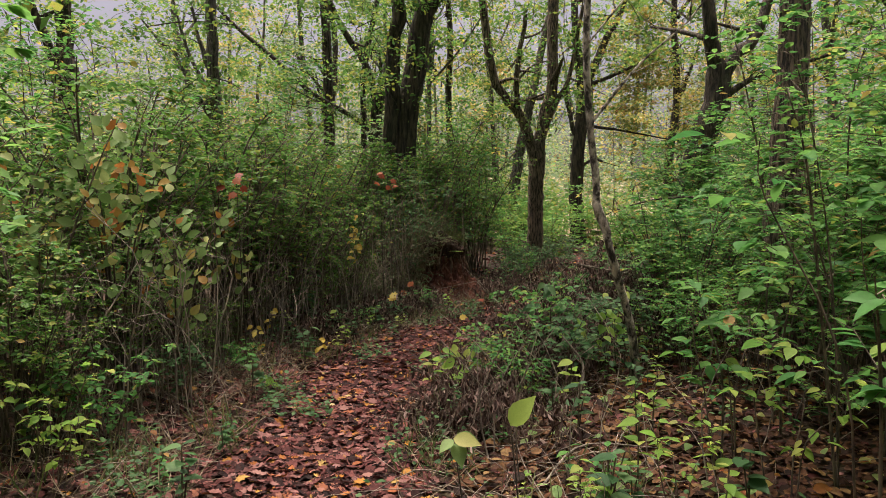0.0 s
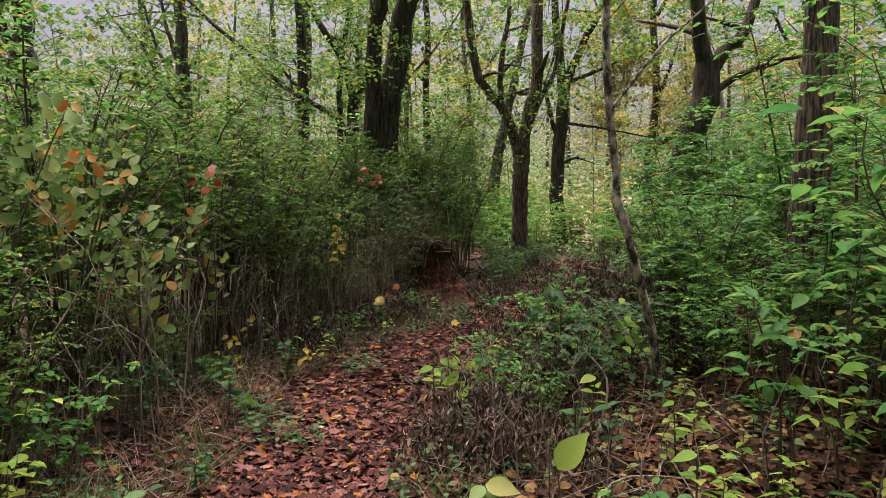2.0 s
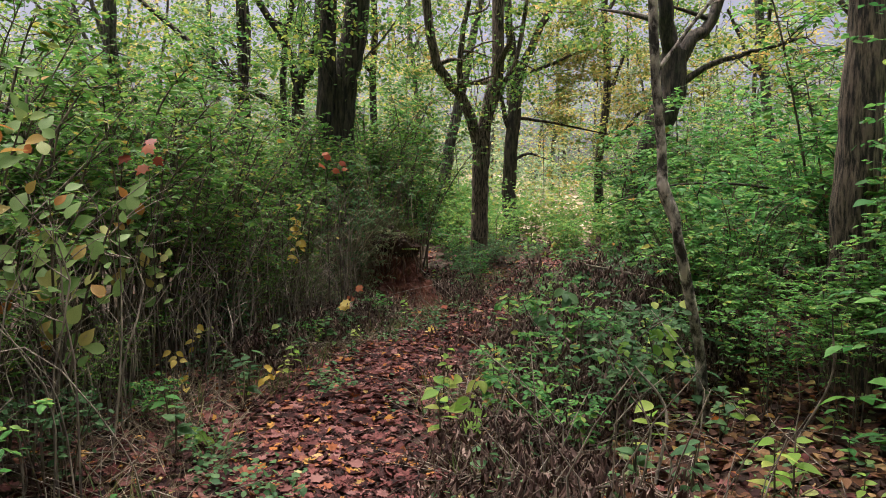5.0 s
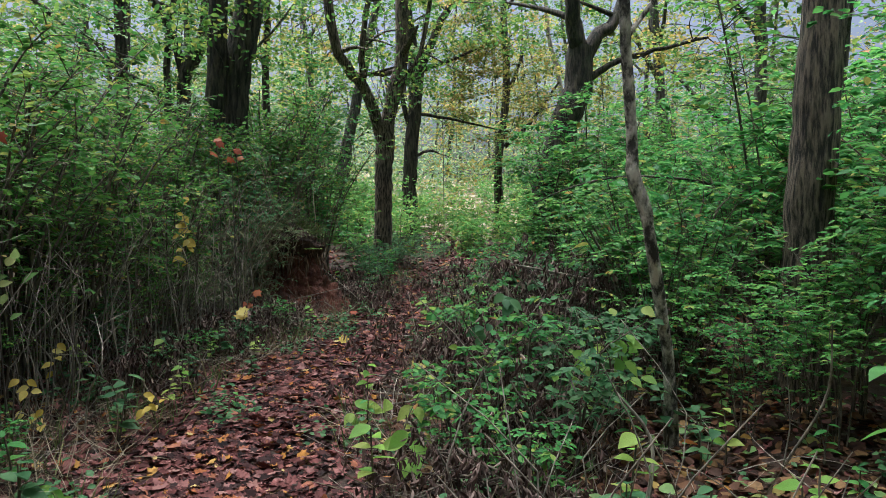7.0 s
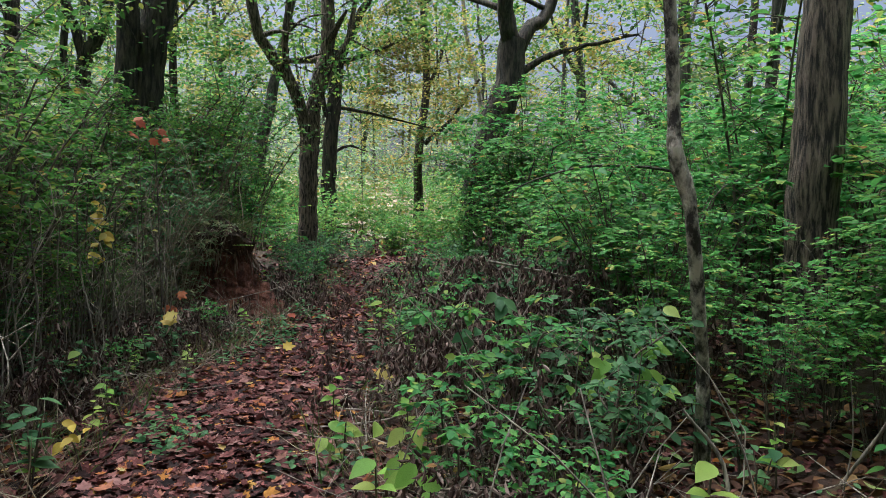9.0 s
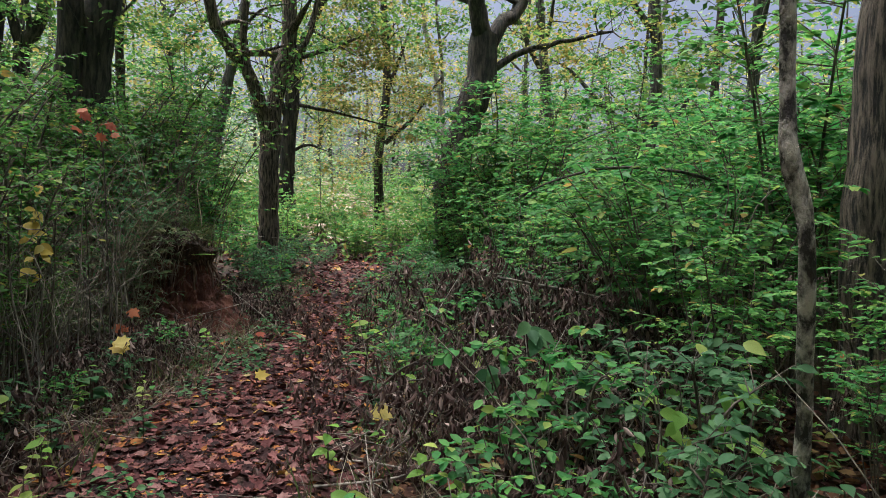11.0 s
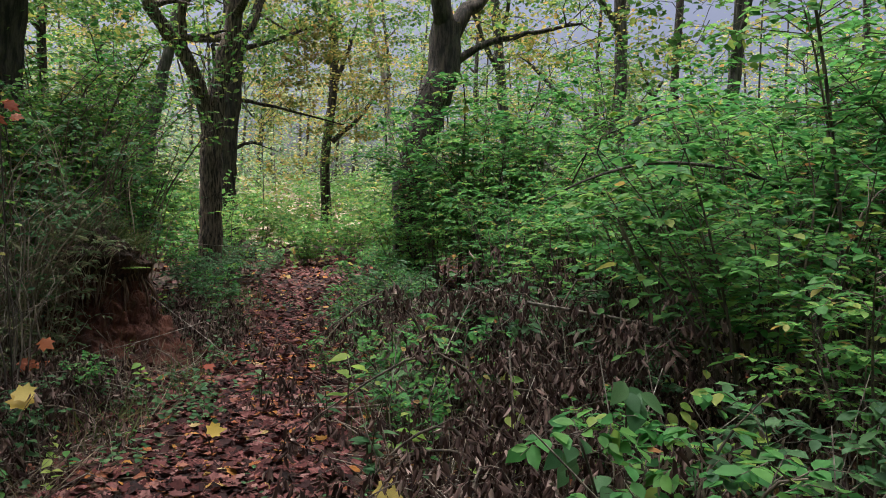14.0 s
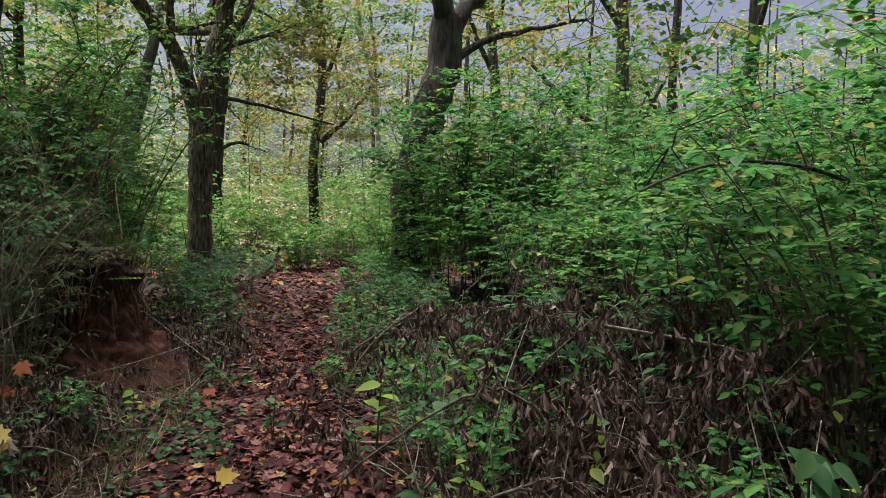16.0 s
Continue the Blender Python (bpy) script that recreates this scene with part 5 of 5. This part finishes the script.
leaf_sprig((-0.64, 9.5, 0.56), "yellow", 2, 0.13, 0.02, "thin stem with two bright yellow lobed leaves")
leaf_sprig((-1.12, 9.5, 1.42), "ygreen", 26, 0.08, 0.06, "stem with a hanging bunch of yellow leaves", 0.38)
leaf_sprig((-0.72, 10.0, 2.0), "red", 4, 0.085, 0.06, "tall thin stem with red autumn leaves")
leaf_sprig((-0.85, 10.1, 2.08), "red", 3, 0.10, 0.07, "tall thin stem with orange-red autumn leaves")
leaf_sprig((-1.7, 9.4, 1.1), "yellow", 3, 0.08, 0.06, "thin stem with small yellow leaves")
leaf_sprig((-1.86, 6.8, 1.75), "red", 5, 0.09, 0.14, "tall thin stem with orange leaves")
leaf_sprig((-1.15, 7.1, 0.34), "ygreen", 7, 0.06, 0.06, "short stem with pale yellow leaves")
leaf_sprig((-1.75, 7.6, 0.5), "ygreen", 5, 0.07, 0.05, "short stem with pale yellow leaves")
leaf_sprig((0.3, 3.3, 0.62), "lime", 1, 0.17, 0.0, "thin stem with one large yellow-green leaf", 0.0, (0.55, -0.1, 0.8))
leaf_sprig((0.05, 3.4, 0.52), "turn", 4, 0.11, 0.03, "stem with large tan-orange leaves")
leaf_sprig((0.62, 8.05, 0.3), "yellow", 2, 0.12, 0.02, "low stem with yellow lobed leaves")
leaf_sprig((0.2, 9.3, 0.3), "yellow", 1, 0.11, 0.02, "low stem with one yellow leaf")
leaf_sprig((0.96, 7.0, 0.87), "blue", 8, 0.105, 0.05, "plant with a spray of grey-green oval leaflets")
leaf_sprig((0.85, 7.15, 0.7), "blue", 6, 0.09, 0.05, "plant with a spray of grey-green oval leaflets")
leaf_sprig((1.32, 6.2, 0.72), "lime", 9, 0.10, 0.10, "plant with yellowing lime-green leaves")
leaf_sprig((1.45, 6.4, 0.66), "lime", 8, 0.09, 0.12, "plant with yellowing lime-green leaves")
leaf_sprig((1.15, 6.35, 0.6), "lime", 7, 0.09, 0.10, "plant with yellowing lime-green leaves")
leaf_sprig((2.13, 7.6, 0.5), "blue", 9, 0.08, 0.09, "plant with a spray of grey-green oval leaflets")
leaf_sprig((1.23, 8.0, 0.62), "lime", 8, 0.07, 0.07, "small lime-green plant growing through withered brush")
leaf_sprig((1.75, 7.5, 0.6), "lime", 7, 0.07, 0.07, "small lime-green plant growing through withered brush")
leaf_sprig((-0.53, 11.0, 0.5), "red", 3, 0.12, 0.05, "low stem with dark red leaves by the bank")
leaf_sprig((0.55, 10.8, 0.38), "red", 1, 0.12, 0.02, "low stem with one orange leaf")
leaf_sprig((-1.73, 7.0, 0.42), "ygreen", 9, 0.07, 0.06, "short stem with pale yellow leaves")
leaf_sprig((-1.41, 6.0, 0.24), "lime", 4, 0.09, 0.04, "low plant with round lime-green leaves")
for x, y, z in ((0.02, 6.9, 0.3), (0.12, 5.9, 0.34), (0.2, 6.4, 0.36)):
    leaf_sprig((x, y, z), "lime", 6, 0.1, 0.06, "low plant with lime-green leaves beside the path")

# ---- grass, stalks, litter ----
def stuff(name, label, category, me):
    return tagged(new(name, me), label, category, kind="stuff")


rg = np.random.default_rng(44)
n = 9000
y = rg.uniform(2.8, 17, n)
d = np.where(rg.random(n) < 0.5, -1, 1) * (0.5 + np.abs(rg.normal(0, 0.75, n)))
tuft = (np.sin(y * 5.1 + d * 7) + np.sin(y * 2.3 - d * 4.1)) > 0.25
y, d = y[tuft], d[tuft]
x = path_x(y) + d * np.where(y > 7.5, 1.25, 1)
n = len(x)
stuff("grass", "thin green and straw-coloured grass at the path's edges", "grass", leaf_mesh("grass", "blade", np.stack([x, y, ground_z(x, y) - 0.01], -1), np.stack([rg.normal(0, .5, n), rg.normal(0, .5, n), np.ones(n)], -1), rg.normal(0, 1, (n, 3)), rg.uniform(0.08, 0.28, n), M_GRASS, 1.5))

# creeping green cover in patches
n = 22000
y = rg.uniform(1.0, 16.5, n)
left = rg.random(n) < 0.62
d = np.where(left, -(0.3 + np.abs(rg.normal(0.35, 0.75, n))), 0.4 + np.abs(rg.normal(0.3, 0.9, n)))
d = d + 0.18 * np.sin(y * 2.7) + 0.12 * np.sin(y * 6.1 + 1)
x = path_x(y) + d * np.where(y > 7.5, 1.25, 1)
keep = (np.sin(y * 3.1 + x * 2.7) + np.sin(y * 1.3 - x * 4.4 + 2) + 0.9 * np.sin(7 * x + 5 * y)) > 0.75
x, y = x[keep], y[keep]
n = len(x)
z = ground_z(x, y) + 0.02 + np.abs(rg.normal(0, 0.09, n))
stuff("ground_cover", "low creeping green plants beside the footpath", "ground cover", leaf_mesh("ground_cover", "oval", np.stack([x, y, z], -1), np.stack([rg.normal(0, 1, n), rg.normal(0, 1, n), rg.normal(0, .3, n)], -1), np.array([0, 0, 1.0]) + rg.normal(0, 0.35, (n, 3)), rg.uniform(0.02, 0.055, n), M_BLUE, 1.2))
n = 6500
y = rg.uniform(3.5, 15, n)
d = np.where(rg.random(n) < 0.6, -(0.55 + np.abs(rg.normal(0, 0.6, n))), 0.6 + np.abs(rg.normal(0, 0.7, n)))
x = path_x(y) + d * np.where(y > 7.5, 1.25, 1)
stuff("dead_grass", "tangled straw-brown dead grass beside the footpath", "grass", leaf_mesh("dead_grass", "blade", np.stack([x, y, ground_z(x, y)], -1), np.stack([rg.normal(0, 1, n), rg.normal(0, 1, n), rg.uniform(0.1, 1.2, n)], -1), rg.normal(0, 1, (n, 3)), rg.uniform(0.12, 0.42, n), M_STRAW, 0.6))

# dry upright stalks under the thicket
tb = Tubes()
for k in range(420):
    y0 = rg.uniform(4.2, 13.5)
    x0 = float(np.interp(y0, [4, 6, 8, 10, 12.5, 14], [-2.3, -2.05, -1.75, -1.1, -0.3, 0.3])) - abs(rg.normal(0, 0.55)) + 0.15
    h = rg.uniform(0.25, 1.25) * rg.uniform(0.6, 1)
    z0 = float(ground_z(x0, y0)) - 0.03
    tb.add(spline([(x0, y0, z0), (x0 + rg.normal() * 0.05, y0 + rg.normal() * 0.05, z0 + h * 0.5), (x0 + rg.normal() * 0.3 * h, y0 + rg.normal() * 0.25 * h, z0 + h)], 5), (rg.uniform(0.0035, 0.0075), 0.002), 4)
for k in range(160):
    y0 = rg.uniform(4, 12)
    x0 = float(path_x(y0)) + 0.8 + abs(rg.normal(0, 0.9))
    h = rg.uniform(0.2, 0.9)
    z0 = float(ground_z(x0, y0)) - 0.03
    tb.add(spline([(x0, y0, z0), (x0 + rg.normal() * 0.08, y0 + rg.normal() * 0.06, z0 + h * 0.5), (x0 + rg.normal() * 0.25 * h, y0 + rg.normal() * 0.2 * h, z0 + h)], 5), (rg.uniform(0.003, 0.006), 0.002), 4)
for k in range(90):
    y0 = rg.uniform(4.6, 11.8)
    x0 = float(np.interp(y0, [4, 6, 8, 10, 12], [-2.2, -1.95, -1.65, -1.0, -0.45])) + rg.normal(0, 0.16)
    h, z0 = rg.uniform(0.6, 1.6), float(ground_z(x0, y0)) - 0.03
    q = spline([(x0, y0, z0), (x0 + rg.normal() * 0.06, y0, z0 + h * 0.4), (x0 + rg.normal() * 0.12, y0 + rg.normal() * 0.1, z0 + h * 0.75), (x0 + rg.normal() * 0.2, y0 + rg.normal() * 0.15, z0 + h)], 9)
    r = rg.uniform(0.004, 0.008)
    tb.add(q, (r, r * 0.7, r * 0.3), 5)
    for j in range(3):
        p = q[rg.integers(3, 8)]
        e = np.array([rg.normal() * 0.16, rg.normal() * 0.12, rg.uniform(0.08, 0.3)])
        tb.add(spline([p, p + e * 0.5 + rg.normal(0, 0.02, 3), p + e], 4), (r * 0.5, r * 0.15), 4)
stuff("dry_stalks", "thin bare dry stalks standing in the undergrowth", "stalks", tb.mesh("dry_stalks", M_STICK))


# dead twigs lying tangled beside the path
tb = Tubes()
for k in range(620):
    y0 = rg.uniform(2.8, 11.5)
    x0 = float(path_x(y0)) + (0.75 + abs(rg.normal(0, 0.8)) if k % 3 else -0.8 - abs(rg.normal(0, 0.5)))
    a, L = rg.uniform(0, 6.28), rg.uniform(0.2, 0.8)
    z0 = float(ground_z(x0, y0))
    d = np.array([math.cos(a), math.sin(a), 0]) * L
    p = np.array([x0, y0, z0 + rg.uniform(0.0, 0.05)])
    tb.add(spline([p, p + d * 0.5 + [rg.normal() * 0.05, rg.normal() * 0.05, rg.uniform(0.02, 0.16)], p + d + [0, 0, rg.uniform(0, 0.22)]], 5), (rg.uniform(0.0022, 0.0045), 0.0012), 4)
stuff("dead_twigs", "tangle of thin grey-brown dead twigs on the litter", "twigs", tb.mesh("dead_twigs", M_STICK))


def litter(rg, x, y, lift):
    n = len(x)
    pos = np.stack([x, y, ground_z(x, y) + lift], -1)
    a = rg.uniform(0, 2 * np.pi, n)
    along = np.stack([np.cos(a), np.sin(a), rg.normal(0, 0.22, n)], -1)
    normal = np.stack([rg.normal(0, .42, n), rg.normal(0, .42, n), np.where(rg.random(n) < 0.8, 1, -1)], -1)
    return pos, along, normal


n = 17000
y = np.where(rg.random(n) < 0.75, rg.uniform(2.5, 13, n), rg.uniform(-2, 22, n))
x = path_x(y) + np.clip(np.where(rg.random(n) < 0.6, rg.normal(0, 0.36, n), rg.normal(-0.5, 0.6, n)), -1.7, 1.3) * np.where(y > 7.5, 1.2, 1)
stuff("leaf_litter", "red-brown fallen maple leaves covering the footpath", "leaves", leaf_mesh("leaf_litter", "maple", *litter(rg, x, y, 0.022), rg.uniform(0.03, 0.076, n), M_FALLEN))
n = 30000
y = -3 + 20 * rg.random(n) ** 0.85
x = path_x(y) + rg.uniform(-3.2, 4.2, n)
stuff("leaf_litter", "brown leaf litter under the shrubs", "leaves", leaf_mesh("leaf_litter", "oval", *litter(rg, x, y, 0.02), rg.uniform(0.035, 0.075, n), M_FALLEN, 1.5))
n = 5500
y = 2.6 + 14 * rg.random(n)
x = path_x(y) + rg.uniform(-1.6, 2.4, n)
stuff("leaf_litter", "curled brown fallen leaves beside the footpath", "leaves", leaf_mesh("leaf_litter", "maple_flat", *litter(rg, x, y, 0.026), rg.uniform(0.035, 0.085, n), M_FALLEN))

n = 7000
y = rg.uniform(14, 27, n)
x = path_x(y) + rg.normal(0, 2.6, n)
stuff("leaf_litter", "brown leaf litter further along the path", "leaves", leaf_mesh("leaf_litter", "diamond", *litter(rg, x, y, 0.03), rg.uniform(0.06, 0.13, n), M_FALLEN, 1.5))

n = 9000
y = 2.4 + 6.5 * rg.random(n) ** 1.2
x = path_x(y) + 0.8 + 2.9 * rg.random(n)
stuff("leaf_litter", "tan and brown dry leaves lying under the shrubs", "leaves", leaf_mesh("leaf_litter", "oval", *litter(rg, x, y, 0.035), rg.uniform(0.04, 0.09, n), M_TAN, 1.3))

n = 260
y = rg.uniform(3.6, 8.0, n)
x = path_x(y) + 1.2 + 2.6 * rg.random(n)
stuff("leaf_litter", "scattered yellow and olive leaves fallen under the shrubs", "leaves", leaf_mesh("leaf_litter", "ovate", *litter(rg, x, y, 0.06), rg.uniform(0.05, 0.1, n), M_TURN, 1.1))

frond = thing("fern_frond", (0.02, 11.8, float(ground_z(0.02, 11.8)) + 0.72), "small pale green fern frond growing from the earth bank", "plant")
rib = part("stem", Tubes().add(spline([(0, 0.05, 0), (0.12, -0.02, 0.06), (0.3, -0.05, 0.04)], 7), (0.004, 0.002), 5).mesh("stem", M_GRASS), frond)
for k in range(14):
    s = 0.06 + 0.017 * k
    one_leaf(rib, "lime", (s, -0.01 - 0.1 * s, 0.045), (0.5, (1 if k % 2 else -1) * 0.8, 0.1), (0, -0.4, 1), 0.075 * (1.1 - s * 2))

# a drift of large tan leaves under the near shrubs
drift = thing("leaf_pile", (1.5, 5.35, float(ground_z(1.5, 5.35))), "drift of large dry tan leaves under the shrubs", "leaves")
tan = leaf_mesh("leaf", "ovate", [(0, -0.5, 0)], [(0, 1, 0)], [(0, 0, 1)], 1.0, M_TAN, 1.1)
for k in range(60):
    x, y = rg.normal(0, 0.3), rg.normal(0, 0.28)
    ob = part("leaf", tan, drift)
    ob.matrix_basis = pose(x, y, 0.04 + 0.10 * rg.random() * math.exp(-6 * (x * x + y * y)), rg.uniform(-25, 25), rg.uniform(-25, 25), rg.uniform(0, 360)) @ Matrix.Scale(rg.uniform(0.055, 0.105), 4)

# leaves on the path that lie singly
M_BRIGHT = leaf_material("bright_fallen_leaf", [(0.0, (0.07, 0.024, 0.022)), (0.4, (0.14, 0.055, 0.05)), (0.7, (0.23, 0.12, 0.105)), (0.82, (0.24, 0.07, 0.02)), (0.94, (0.34, 0.17, 0.03)), (1.0, (0.36, 0.31, 0.17))], 0.08, 0.7)
ONE = [leaf_mesh("leaf", k, [(0, -0.4, 0)], [(0, 1, 0)], [(0, 0, 1)], 1.0, M_BRIGHT) for k in ("maple", "maple_flat", "maple")]
for k in range(300):
    y = 3.2 + 11 * rg.random() ** 1.2
    x = float(path_x(y)) + float(np.clip(rg.normal(0, 0.4), -0.9, 0.9))
    ob = part("leaf", ONE[k % 3], path)
    s = rg.uniform(0.045, 0.095)
    ob.matrix_basis = pose(x, y, float(ground_z(x, y)) + 0.035, rg.uniform(-14, 14), rg.uniform(-14, 14), rg.uniform(0, 360)) @ Matrix.Scale(s, 4)
